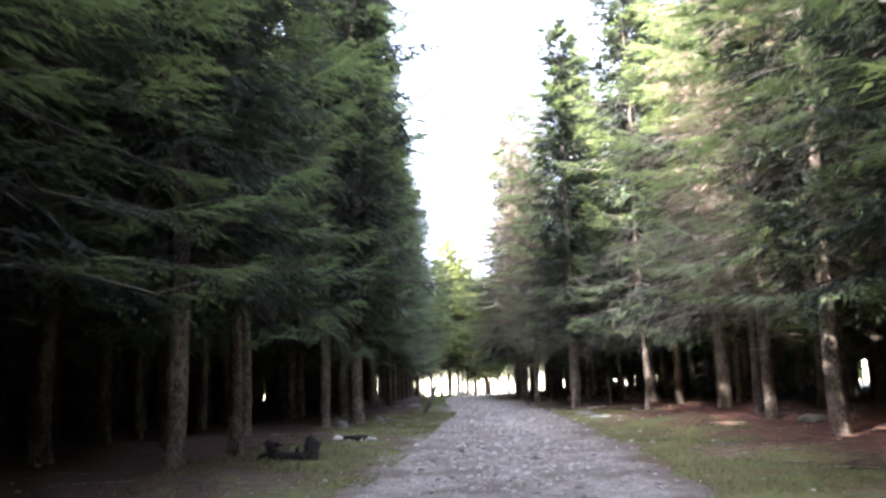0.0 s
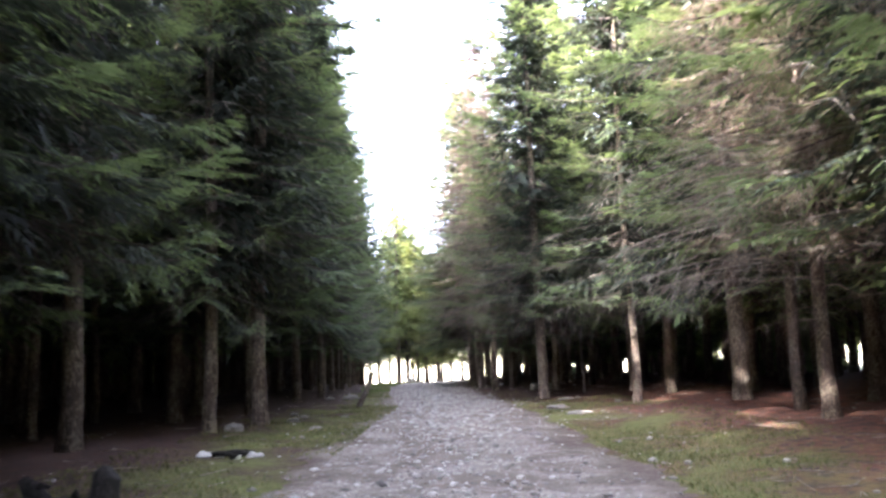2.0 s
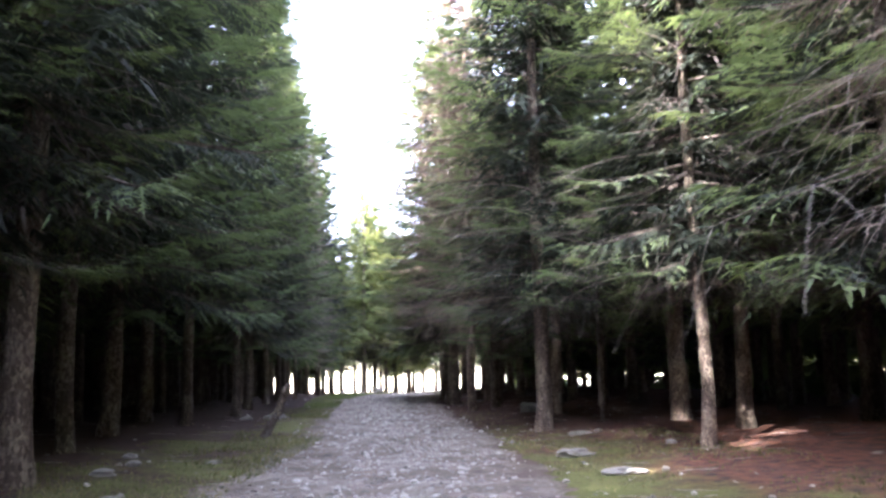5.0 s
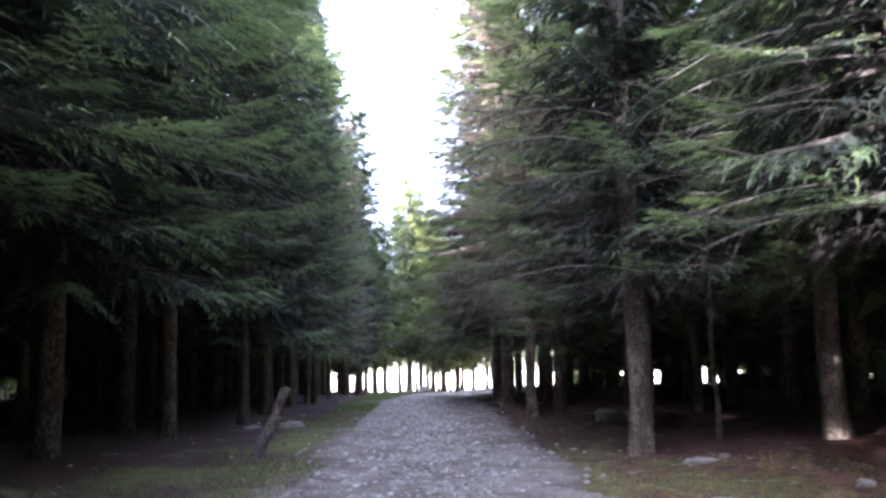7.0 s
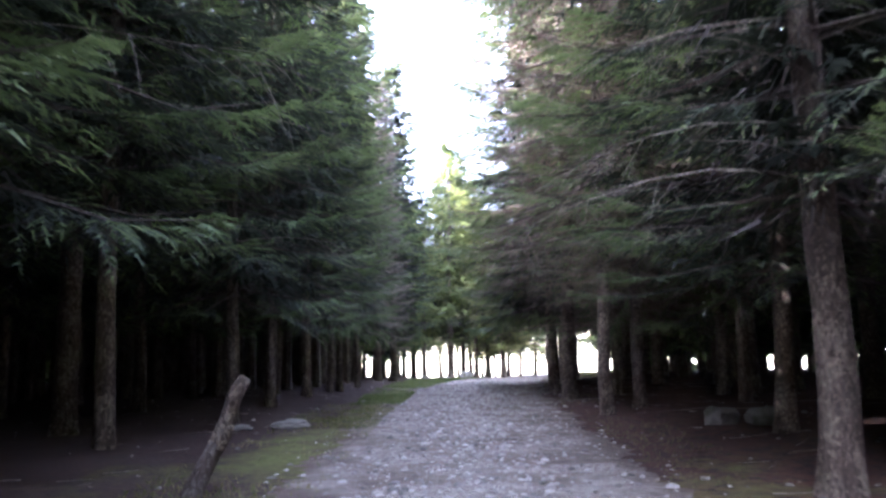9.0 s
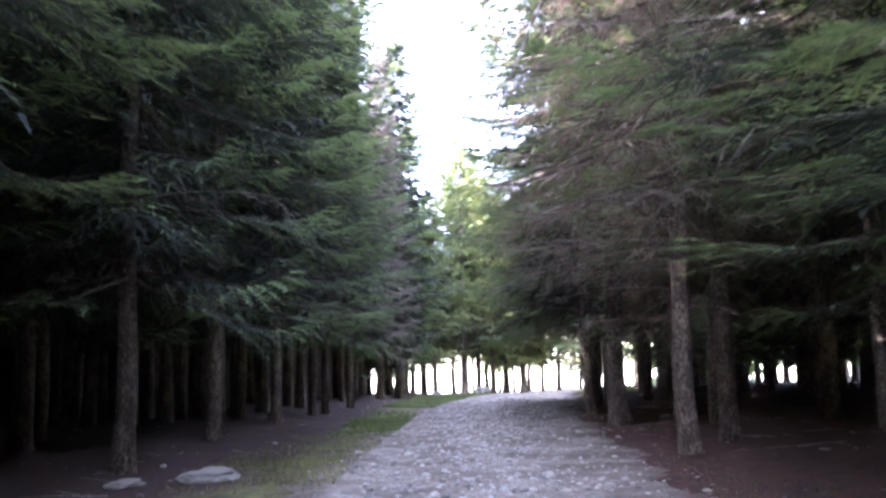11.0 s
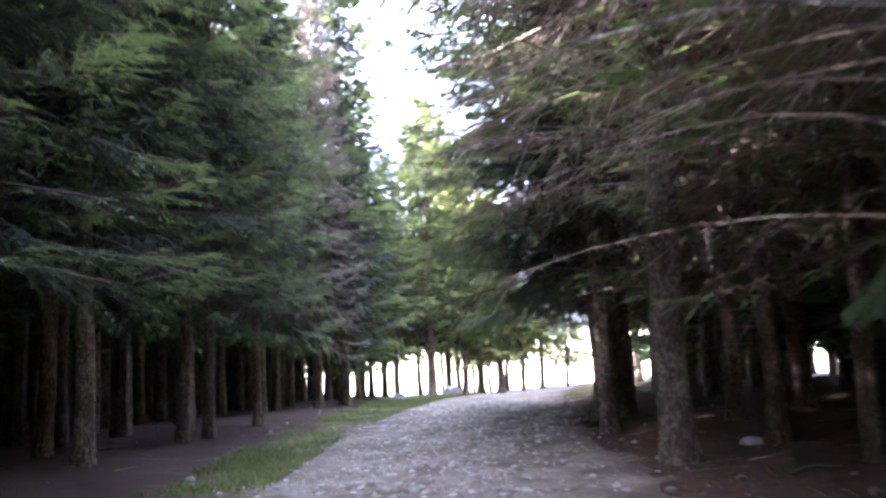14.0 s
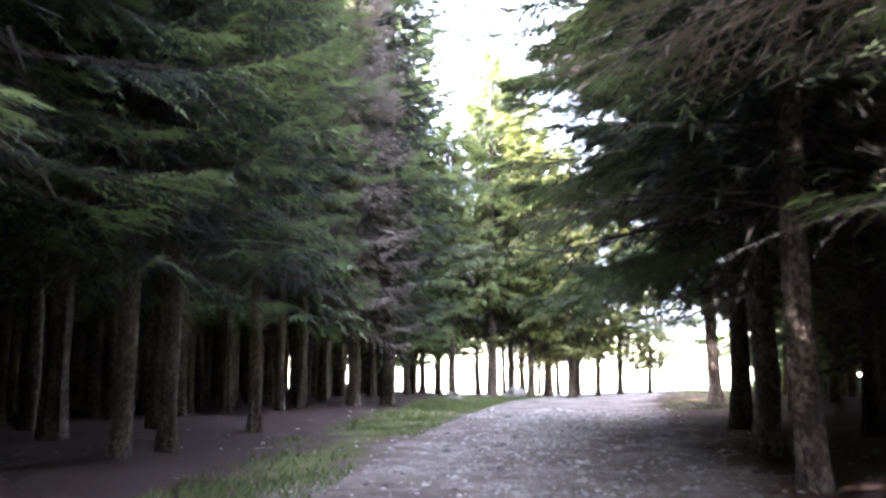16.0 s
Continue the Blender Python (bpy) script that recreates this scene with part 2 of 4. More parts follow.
def stone_material(name, dark, light, green):
    m, nt, out = material(name)
    geo = node(nt, "ShaderNodeNewGeometry")
    pos = geo.outputs["Position"]
    v = maths(nt, "ADD", maths(nt, "MULTIPLY", geo.outputs["Random Per Island"], 0.6), maths(nt, "MULTIPLY", noise_tex(nt, pos, 24.0, 5.0, 0.7), 0.5))
    col = ramp(nt, v, [(0.2, dark), (0.9, light)])
    col = mix(nt, ramp(nt, noise_tex(nt, pos, 4.0, 4.0), [(0.52, (0, 0, 0)), (0.7, (0.7, 0.7, 0.7))]), col, green)
    surface(nt, out, col, 0.85, noise_tex(nt, pos, 50.0, 6.0, 0.7), 0.6, 0.02, 0.3)
    return m


def grass_material(name, dark, mid, light):
    m, nt, out = material(name)
    geo = node(nt, "ShaderNodeNewGeometry")
    v = maths(nt, "ADD", maths(nt, "MULTIPLY", geo.outputs["Random Per Island"], 0.6), maths(nt, "MULTIPLY", noise_tex(nt, geo.outputs["Position"], 0.8, 3.0), 0.6))
    col = ramp(nt, v, [(0.2, dark), (0.5, mid), (0.9, light)])
    bs = node(nt, "ShaderNodeBsdfPrincipled", {"Base Color": col, "Roughness": 0.7, "Specular IOR Level": 0.25})
    tr = node(nt, "ShaderNodeBsdfTranslucent", {"Color": col})
    mx = node(nt, "ShaderNodeMixShader", {0: 0.3, 1: bs.outputs[0], 2: tr.outputs[0]})
    nt.links.new(mx.outputs[0], out.inputs[0])
    return m


GROUND, ROAD = ground_material(), road_material()
GRASS = grass_material("short_grass", (0.06, 0.08, 0.025), (0.12, 0.14, 0.045), (0.26, 0.22, 0.1))
FRESH_GRASS = grass_material("fresh_grass", (0.05, 0.075, 0.02), (0.1, 0.14, 0.04), (0.2, 0.21, 0.08))
GRAVEL = stone_material("loose_stones", (0.08, 0.072, 0.064), (0.52, 0.48, 0.42), (0.2, 0.175, 0.15))
PALE_STONE = stone_material("pale_stone", (0.22, 0.21, 0.19), (0.6, 0.57, 0.52), (0.25, 0.22, 0.19))
ROCK = stone_material("mossy_rock", (0.13, 0.12, 0.105), (0.33, 0.305, 0.265), (0.1, 0.1, 0.05))


# ---- the lie of the land ----
CENTRE_Y = (-60, 0, 10, 16, 27, 34, 46, 57, 65, 78, 90, 105, 130, 200)
CENTRE_X = (0.2, 0.45, 0.7, 1.2, 1.75, 2.05, 1.85, 1.95, 2.45, 3.8, 6.2, 11.0, 21.0, 60.0)
HALF = (2.5, 2.5, 2.45, 2.4, 2.3, 2.05, 2.35, 2.6, 2.75, 3.0, 3.2, 3.0, 3.0, 3.0)


def track_centre(y):
    return np.interp(y, CENTRE_Y, CENTRE_X)


def track_half(y):
    return np.interp(y, CENTRE_Y, HALF)


def wobble(x, y):
    return (0.5 * np.sin(x * 0.9 + 1.3 * np.sin(y * 0.35)) + 0.5 * np.sin(y * 0.77 + 1.7 * np.sin(x * 0.41))
            + 0.35 * np.sin(x * 2.3 + y * 1.7) + 0.3 * np.sin(y * 3.1 - x * 1.9 + 0.6))


def land(x, y):
    """Height of the ground."""
    x, y = np.asarray(x, float), np.asarray(y, float)
    d = np.clip(y - 55, 0, 32)
    far = -0.00042 * d * d - 0.05 * np.clip(y - 91, 0, 25) - 0.07 * np.clip(-31 - x, 0, 20) - 0.07 * np.clip(x - 33, 0, 20)
    side = 0.11 * np.clip((np.abs(x - 1.4) - 3) / 2, 0, 1) + 0.045 * np.clip(x - 6.5, 0, 4)
    up = 0.05 * np.clip((y - 10) / 15, 0, 1)
    inner = np.clip((np.abs(x - track_centre(y)) - track_half(y)) / 1.5, 0, 1)
    rise = 0.05 * np.clip(y - 200, 0, 900) * np.clip(1 - np.abs(x) / (0.7 * np.abs(y) + 1), 0, 0.3) / 0.3      # added: pale fields climb gently far ahead and hide the dull horizon sky
    return far + side + up + rise + (0.012 + 0.035 * inner) * wobble(x, y)


def mesh_from(name, verts, faces, mat, smooth=False):
    me = bpy.data.meshes.new(name)
    me.from_pydata(verts, [], faces)
    me.materials.append(mat)
    if smooth:
        me.polygons.foreach_set("use_smooth", [True] * len(me.polygons))
    me.update()
    return me


def mesh_triangles(name, tris, mat):
    """A mesh of loose triangles, from an array (n, 3, 3)."""
    n = len(tris)
    me = bpy.data.meshes.new(name)
    me.vertices.add(n * 3)
    me.vertices.foreach_set("co", np.ascontiguousarray(tris, dtype=np.float32).ravel())
    me.loops.add(n * 3)
    me.loops.foreach_set("vertex_index", np.arange(n * 3, dtype=np.int32))
    me.polygons.add(n)
    me.polygons.foreach_set("loop_start", np.arange(0, n * 3, 3, dtype=np.int32))
    me.polygons.foreach_set("loop_total", np.full(n, 3, dtype=np.int32))
    me.materials.append(mat)
    me.update(calc_edges=True)
    return me


def grid_mesh(name, X, Y, Z, mat):
    r, c = X.shape
    verts = np.stack([X, Y, Z], -1).reshape(-1, 3).tolist()
    faces = [(i * c + j, i * c + j + 1, (i + 1) * c + j + 1, (i + 1) * c + j) for i in range(r - 1) for j in range(c - 1)]
    return mesh_from(name, verts, faces, mat, True)


gx = np.concatenate([-np.geomspace(2500, 60, 10), np.arange(-55, -12, 1.5), np.arange(-12, 14, 0.3), np.arange(14, 57, 1.5), np.geomspace(60, 2500, 10)])
gy = np.concatenate([-np.geomspace(2500, 12, 12), np.arange(-10, 95, 0.4), np.arange(95, 125, 1.5), np.geomspace(128, 2500, 14)])
X, Y = np.meshgrid(gx, gy)
under = np.clip(1 - np.abs(X - track_centre(Y)) / (track_half(Y) - 0.35), 0, 1)
ground = new("ground", grid_mesh("ground", X, Y, land(X, Y) - 0.12 * np.clip(under * 4, 0, 1), GROUND))
tagged(ground, "forest floor of brown needles, moss and short turf", "ground", kind="structure")

ys = np.arange(-12, 128, 0.22)
us = np.linspace(-1, 1, 27)
U, Yr = np.meshgrid(us, ys)
ragged = 1 + 0.05 * np.sin(Yr * 1.1 + 2 * np.sign(U)) + 0.03 * np.sin(Yr * 2.9 + np.sign(U))
Xr = track_centre(Yr) + U * (track_half(Yr) + 0.55) * ragged
ruts = -0.035 * np.exp(-((np.abs(U) - 0.42) / 0.13) ** 2)
Zr = land(Xr, Yr) + 0.055 * (1 - np.abs(U) ** 4) - 0.03 + ruts + 0.008 * np.sin(Xr * 7 + 3 * np.sin(Yr * 4.3)) * np.sin(Yr * 6.1)
road = new("road", grid_mesh("road", Xr, Yr, Zr, ROAD))
across = road.data.attributes.new("across", "FLOAT", "POINT")     # -1 at one edge of the track, 1 at the other
across.data.foreach_set("value", U.ravel().astype(np.float32))
tagged(road, "unpaved grey track of gravel, earth and trodden stones", "track", kind="structure")


def track_height(x, y):
    u = (x - track_centre(y)) / (track_half(y) + 0.55)
    return float(land(x, y) + 0.055 * (1 - min(1, abs(u)) ** 4) - 0.03 - 0.035 * math.exp(-((abs(u) - 0.42) / 0.13) ** 2))


# ---- spruce building blocks ----
rng = np.random.default_rng(7)


def part(name, data, parent, label=""):
    ob = new(name, data)
    ob.parent = parent
    return tagged(ob, label) if label else ob


def unit(v):
    return v / np.maximum(np.linalg.norm(v, axis=-1, keepdims=True), 1e-9)


def bough(L, droop, hang, spacing, blades, size, bare=0.3, broad=0.2):
    """Needle sprays of one bough that grows along +x, bare near the trunk: triangles (n, 3, 3), its axis, and which of
    them are old and lie inside.
    """
    n = max(3, int(L * (1 - bare) / spacing))
    v = np.repeat((np.arange(n) + 0.5) / n, 2)
    v = np.clip(v + rng.uniform(-0.5, 0.5, len(v)) / n, 0.0, 1.0)
    s = bare + (1 - bare) * v
    sign = np.tile([-1.0, 1.0], n)
    bend, ph = rng.uniform(-0.14, 0.14), rng.uniform(0, 6)
    curve = lambda q: np.stack([L * q * (1 - 0.06 * q), L * (bend * q ** 2 + 0.02 * np.sin(q * 7 + ph)), L * (-droop * 1.6 * q ** 1.5 + 1.2 * droop * q ** 3.2)], -1)
    p = curve(s)
    # side shoots: longest a third of the way out, short again towards the upturned tip
    l = np.minimum(L * 0.36, 1.0) * ((0.3 + 0.7 * np.clip(v * 2.6, 0, 1)) * (1 - v ** 1.7) ** 0.8 + 0.13) * rng.uniform(0.6, 1.2, len(s))
    ang = np.radians(rng.uniform(42, 66, len(s)) * (1 - 0.5 * v))
    sag = hang * (1.05 - 0.75 * v) * rng.uniform(0.5, 1.3, len(s))
    d = np.stack([np.cos(ang), sign * np.sin(ang), 0.1 - sag], -1)
    u = (np.arange(blades) + 0.7) / blades
    u = np.broadcast_to(u, (len(s), blades)) + rng.uniform(-0.5, 0.5, (len(s), blades)) / blades * 0.6
    q = p[:, None] + d[:, None] * (l[:, None] * u)[..., None]
    q[..., 2] -= sag[:, None] * 0.5 * l[:, None] * u ** 2
    q = q.reshape(-1, 3)
    dirs = np.repeat(d, blades, 0).copy()
    dirs[:, 2] -= (sag[:, None] * u).ravel()
    dirs = unit(dirs)
    k = len(q)
    side = unit(np.cross(dirs, np.array([0, 0, 1.0])) + rng.normal(0, 0.14, (k, 3)))
    flip = np.where(np.arange(k) % 2, 1.0, -1.0)[:, None]
    uu = u.reshape(-1, 1)
    end = (np.arange(k) % blades == blades - 1)[:, None]
    tip_dir = unit(dirs + side * flip * np.where(end, 0.1, 1.05) * rng.uniform(0.7, 1.2, (k, 1)) + rng.normal(0, 0.07, (k, 3)))
    ln = size * np.where(end, 1.3, 1.4 - 0.7 * uu) * rng.uniform(0.7, 1.25, (k, 1))
    w = size * broad * rng.uniform(0.8, 1.25, (k, 1))
    cross = unit(np.cross(tip_dir, np.cross(dirs, side)) + rng.normal(0, 0.2, (k, 3)))
    tip = q + tip_dir * ln
    tip[:, 2] -= 0.12 * ln[:, 0]
    tris = np.stack([q - cross * w, tip, q + cross * w], 1)
    # the shoots themselves, clad in needles
    e = p + d * l[:, None]
    e[:, 2] -= sag * 0.5 * l
    out = unit(np.cross(unit(e - p), np.array([0, 0, 1.0]))) * (size * broad)
    tris = np.concatenate([tris, np.stack([p - out, e, p + out], 1)])
    axis = curve(np.array([0, 0.35, 0.7, 1.0]))
    # sprays near trunk and shoot base take the older, shade-dark tone
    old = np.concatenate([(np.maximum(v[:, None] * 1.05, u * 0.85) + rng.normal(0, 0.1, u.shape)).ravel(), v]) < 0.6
    return tris, axis, old


def turn_z(pts, a, tilt):
    """Tilt about y (up for positive), then turn about z."""
    c, s = math.cos(tilt), math.sin(tilt)
    x, y, z = pts[..., 0] * c - pts[..., 2] * s, pts[..., 1], pts[..., 0] * s + pts[..., 2] * c
    ca, sa = math.cos(a), math.sin(a)
    return np.stack([x * ca - y * sa, x * sa + y * ca, z], -1)


def rods(axes, r0, r1, sides=3):
    """Tapered sticks along polylines: triangles."""
    out = []
    for ax, a, b in zip(axes, r0, r1):
        m = len(ax)
        t = unit(np.gradient(ax, axis=0))
        n1 = unit(np.cross(t, np.array([0.31, 0.17, 0.94])))
        n2 = np.cross(t, n1)
        rad = np.linspace(a, b, m)[:, None, None]
        th = np.arange(sides) * 2 * math.pi / sides
        ring = ax[:, None] + rad * (np.cos(th)[None, :, None] * n1[:, None] + np.sin(th)[None, :, None] * n2[:, None])
        nxt = np.roll(ring, -1, 1)
        out.append(np.stack([ring[:-1], nxt[:-1], nxt[1:]], 2).reshape(-1, 3, 3))
        out.append(np.stack([ring[:-1], nxt[1:], ring[1:]], 2).reshape(-1, 3, 3))
    return np.concatenate(out)


def crown_meshes(name, height, base, radius, step, per, spacing, blades, size, mat, wood_sides=3, slim=0.5, fine_to=0.0, bare=0.3, broad=0.2, loose=0.35, filler=0, clothe=0, rough=1.95, hangs=(0.2, 0.6)):
    """The needles and the limbs of a spruce of that height whose boughs begin at base; above fine_to they are coarser."""
    needle, axes, thick, aged_inner = [], [], [], []
    z = base
    while z < height - 0.5:
        f = (z - base) / (height - base)
        R = radius * (1 - f) ** slim * (0.85 + 0.15 * min(1, f * 8)) + 0.1
        coarse = rough if fine_to and z > fine_to else 1.0
        count = max(4, int(per * (0.6 + 0.4 * (1 - f)) + rng.uniform(-0.5, 0.9)))
        a0 = rng.uniform(0, 6.28)
        for i in range(count):
            a = a0 + i * 6.283 / count + rng.uniform(-0.35, 0.35)
            L = R * rng.uniform(0.74, 1.12)
            tilt = -0.02 + 0.5 * f + rng.uniform(-0.12, 0.12)
            tris, axis, old = bough(L, 0.27 - 0.1 * f + rng.uniform(-0.09, 0.09), rng.uniform(*hangs), spacing * coarse, max(2, int(blades / coarse + 0.5)), size * coarse, bare * rng.uniform(0.5, 1.4), broad * (1.45 if coarse > 1 else 1.0))
            zz = z + rng.uniform(-loose, loose) * step
            shift = np.array([0, 0, zz])
            needle.append(turn_z(tris, a, tilt) + shift)
            aged_inner.append(old)
            axes.append(turn_z(axis, a, tilt) + shift)
            thick.append(0.008 + 0.009 * L)
        # fillers plug the crown; with NEEDLES their tone is darkened as inner shade
        for i in range(filler):
            L = R * rng.uniform(0.3, 0.72)
            tris, axis, old = bough(L, 0.24, rng.uniform(0.4, 1.1), spacing * coarse * 2.0, max(2, int(blades / coarse * 0.5)), size * coarse * (1.6 if size < 0.2 else 1.15), 0.1, broad * 1.6)
            a, tilt = rng.uniform(0, 6.28), 0.05 + 0.5 * f + rng.uniform(-0.2, 0.2)
            needle.append(turn_z(tris, a, tilt) + np.array([0, 0, z + step * rng.uniform(0.2, 0.8)]))
            aged_inner.append(old | True)
        for i in range(clothe):
            L = min(R * 0.5, rng.uniform(0.5, 1.1))
            tris, axis, old = bough(L, 0.2, rng.uniform(0.4, 1.0), 0.2, 5, 0.13, 0.2, 0.17)
            needle.append(turn_z(tris, rng.uniform(0, 6.28), rng.uniform(-0.3, 0.4)) + np.array([0, 0, z + step * rng.uniform(0, 1)]))
            aged_inner.append(old | True)
        z += step * (1 - 0.3 * f) * (1.1 if coarse > 1 else 1)
    top = rng.normal(0, 0.07, (60, 3)) + np.array([0, 0, 1]) * rng.uniform(height - 0.9, height, (60, 1))
    needle.append(np.stack([top, top + rng.normal(0, 0.09, (60, 3)) + [0, 0, 0.13], top + rng.normal(0, 0.04, (60, 3))], 1))
    wood = rods(axes, thick, [0.004] * len(axes), wood_sides) if wood_sides else None
    crown = mesh_triangles(name, np.concatenate(needle), mat)
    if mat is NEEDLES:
        crown.materials.append(NEEDLES_OLD_SHADED)
        aged_inner.append(np.zeros(60, bool))
        crown.polygons.foreach_set("material_index", np.concatenate(aged_inner).astype(np.int32))
    return (crown,
            mesh_triangles("branchwork", wood, BROWN_TWIG) if wood is not None else None)


def trunk_mesh(name, height, r, mat, sides=12, lean=0.0):
    levels = [0, 0.12, 0.3, 0.6, 1.0, 1.7, 2.5, 3.4, 4.5, 6, 8, 11, height - 0.3]
    verts, faces = [], []
    ph = rng.uniform(0, 6.28, 4)
    for li, z in enumerate(levels):
        f = z / height
        rad = r * (1 - f) ** 0.85 + 0.012 + r * 0.3 * math.exp(-z / 0.22)
        cx = lean * z + 0.05 * math.sin(z * 0.6 + ph[0]) * min(1, z)
        cy = 0.05 * math.sin(z * 0.5 + ph[1]) * min(1, z)
        for k in range(sides):
            th = 2 * math.pi * k / sides
            roots = 1 + 0.3 * math.exp(-z / 0.2) * math.sin(th * 4 + ph[2]) + 0.05 * math.sin(th * 3 + z * 2.3 + ph[3]) + rng.uniform(-0.035, 0.035)
            verts.append((cx + rad * roots * math.cos(th), cy + rad * roots * math.sin(th), z if li else -0.25))
    for li in range(len(levels) - 1):
        for k in range(sides):
            a, b = li * sides + k, li * sides + (k + 1) % sides
            faces.append((a, b, b + sides, a + sides))
    return mesh_from(name, verts, faces, mat, True)


def inner_mesh(name, height, base, radius, count, size, mat=NEEDLES_INNER):
    """Withered inner twigs round the trunk."""
    f = rng.uniform(0, 1, count) ** 1.3
    z = base + f * (height - base) * 0.93
    r = radius * (1 - f) ** 0.5 * rng.uniform(0.08, 0.62, count)
    a = rng.uniform(0, 6.28, count)
    q = np.stack([r * np.cos(a), r * np.sin(a), z - 0.25 * r], -1)
    out = np.stack([np.cos(a), np.sin(a), -rng.uniform(0.2, 1.4, count)], -1)
    out = unit(out + rng.normal(0, 0.35, (count, 3)))
    side = unit(np.cross(out, rng.normal(0, 1, (count, 3))))
    k = size * rng.uniform(0.6, 1.4, (count, 1))
    return mesh_triangles(name, np.stack([q - side * k * 0.05, q + out * k, q + side * k * 0.05], 1), mat)


def dead_branch_axes(z, a, L, twigs):
    q = np.linspace(0, 1, 6)
    dr = rng.uniform(0.1, 0.42)
    ax = np.stack([L * q, 0.12 * L * np.sin(q * 4 + a) * q, L * (0.14 * q - dr * q ** 2)], -1)
    axes, r0 = [turn_z(ax, a, 0) + [0, 0, z]], [0.006 + 0.0045 * L]
    for j in range(twigs):
        s = rng.uniform(0.25, 0.97)
        o = np.array([np.interp(s, q, ax[:, m]) for m in range(3)])
        l = L * rng.uniform(0.12, 0.36)
        w = q[:4, None] / q[3] * l * unit(np.array([rng.uniform(0.3, 1), rng.choice([-1, 1]) * rng.uniform(0.3, 1), rng.uniform(-1.1, 0.1)]))
        w[:, 2] -= 0.3 * l * (q[:4] / q[3]) ** 2
        axes.append(turn_z(o + w, a, 0) + [0, 0, z])
        r0.append(0.004)
    return axes, r0


def dead_branch_mesh(name, z0, z1, count, reach, mat, twigs=5):
    """Bare drooping dead branches on the lower trunk, or one at the origin."""
    axes, r0 = [], []
    for i in range(count):
        one = dead_branch_axes(rng.uniform(z0, z1), rng.uniform(0, 6.28) if count > 1 else 0.0, reach * rng.uniform(0.4, 1.1), twigs)
        axes += one[0]
        r0 += one[1]
    return mesh_triangles(name, rods(axes, r0, [0.002] * len(axes), 3), mat)


def spruce(trunk, crown, limbs, dead, inner, m, label, group, crown_label="", singles=()):
    tree = new("spruce_tree")
    tree.matrix_world = m
    tagged(tree, label, "tree", group)
    part("trunk", trunk, tree)
    part("crown", crown, tree, crown_label)
    if limbs:
        tagged(part("branchwork", limbs, tree), kind="stuff")
    if dead:
        tagged(part("brushwood", dead, tree), kind="stuff")
    if inner:
        tagged(part("inner_twig_mass", inner, tree, "withered brown inner twigs"), kind="stuff")
    for me, z, a, *k in singles:
        part("dead_branch", me, tree, "bare drooping grey dead branch").matrix_basis = pose(0, 0, z, 0, 0, a) @ Matrix.Scale(k[0] if k else 1.0, 4)
    return tree


def stand(x, y, scale, wide, yaw, lean=0.0):
    return pose(x, y, float(land(x, y)) - 0.03, lean, 0, yaw) @ Matrix.Diagonal((wide, wide, scale, 1))


TRUNKS = {r: trunk_mesh("trunk", 17.0, r, BARK) for r in (0.11, 0.13, 0.15, 0.19, 0.24, 0.28)}
SHORT_TRUNKS = {r: trunk_mesh("trunk", 12.5, r, BARK) for r in (0.11, 0.15, 0.19, 0.24, 0.28)}
DEAD_BRANCHES = [dead_branch_mesh("dead_branch", 0, 0, 1, 3.2, DEADWOOD, 11) for i in range(5)]
near_kit = []
for i in range(6):
    if i % 3 == 2:      # half-dry trees: bare brown inside, green only towards the tips
        c, l = crown_meshes("crown", 17.6, 3.9 + 0.15 * i, 3.7, 0.8, 8, 0.15, 13, 0.13, NEEDLES, fine_to=9.5, bare=0.36, broad=0.09, loose=0.4, slim=0.5, filler=3, rough=1.6, hangs=(0.3, 0.8))
        c.materials[1] = DRY_INNER
        near_kit.append((c, l, dead_branch_mesh("brushwood", 1.8, 11.5, 62, 2.3, DRY_TWIG, 6), inner_mesh("inner_twig_mass", 17.0, 3.4, 2.8, 3400, 0.2, DRY_INNER)))
        continue
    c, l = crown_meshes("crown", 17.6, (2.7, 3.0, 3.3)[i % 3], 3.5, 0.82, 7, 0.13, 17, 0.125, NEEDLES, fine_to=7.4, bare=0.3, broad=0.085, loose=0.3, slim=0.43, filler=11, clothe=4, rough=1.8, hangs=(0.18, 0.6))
    near_kit.append((c, l, dead_branch_mesh("brushwood", 1.8, 8.5, 18, 1.9, BROWN_TWIG), inner_mesh("inner_twig_mass", 17.0, (2.6, 2.8, 3.2)[i % 3], 2.0, 1800, 0.34)))
second_kit = []
for i in range(4):
    c, l = crown_meshes("crown", 17.4, (2.8, 3.3)[i % 2], 3.0, 1.0, 7, 0.24, 7, 0.22, NEEDLES, 0, fine_to=7.0, bare=0.22, broad=0.14, loose=0.25, filler=6, rough=1.45)
    second_kit.append((c, l, dead_branch_mesh("brushwood", 2.3, 7.6, 12, 1.7, BROWN_TWIG, 2), None))
mid_kit = []
for i in range(4):
    c, l = crown_meshes("crown", 17.2, 3.0, 2.9, 0.98, 7, 0.34, 5, 0.34, NEEDLES, 0, bare=0.15, broad=0.2, loose=0.2, filler=3)
    mid_kit.append((c, l, dead_branch_mesh("brushwood", 2.6, 6.0, 8, 1.7, BROWN_TWIG, 1), None))
deep_kit = []
for i in range(3):
    c, l = crown_meshes("crown", 17.2, 3.3, 2.8, 1.35, 6, 0.8, 3, 0.85, NEEDLES, 0, bare=0.1, broad=0.26)
    deep_kit.append((c, None, dead_branch_mesh("brushwood", 1.6, 6.5, 8, 1.6, BROWN_TWIG, 1), None))
dry_kit = []
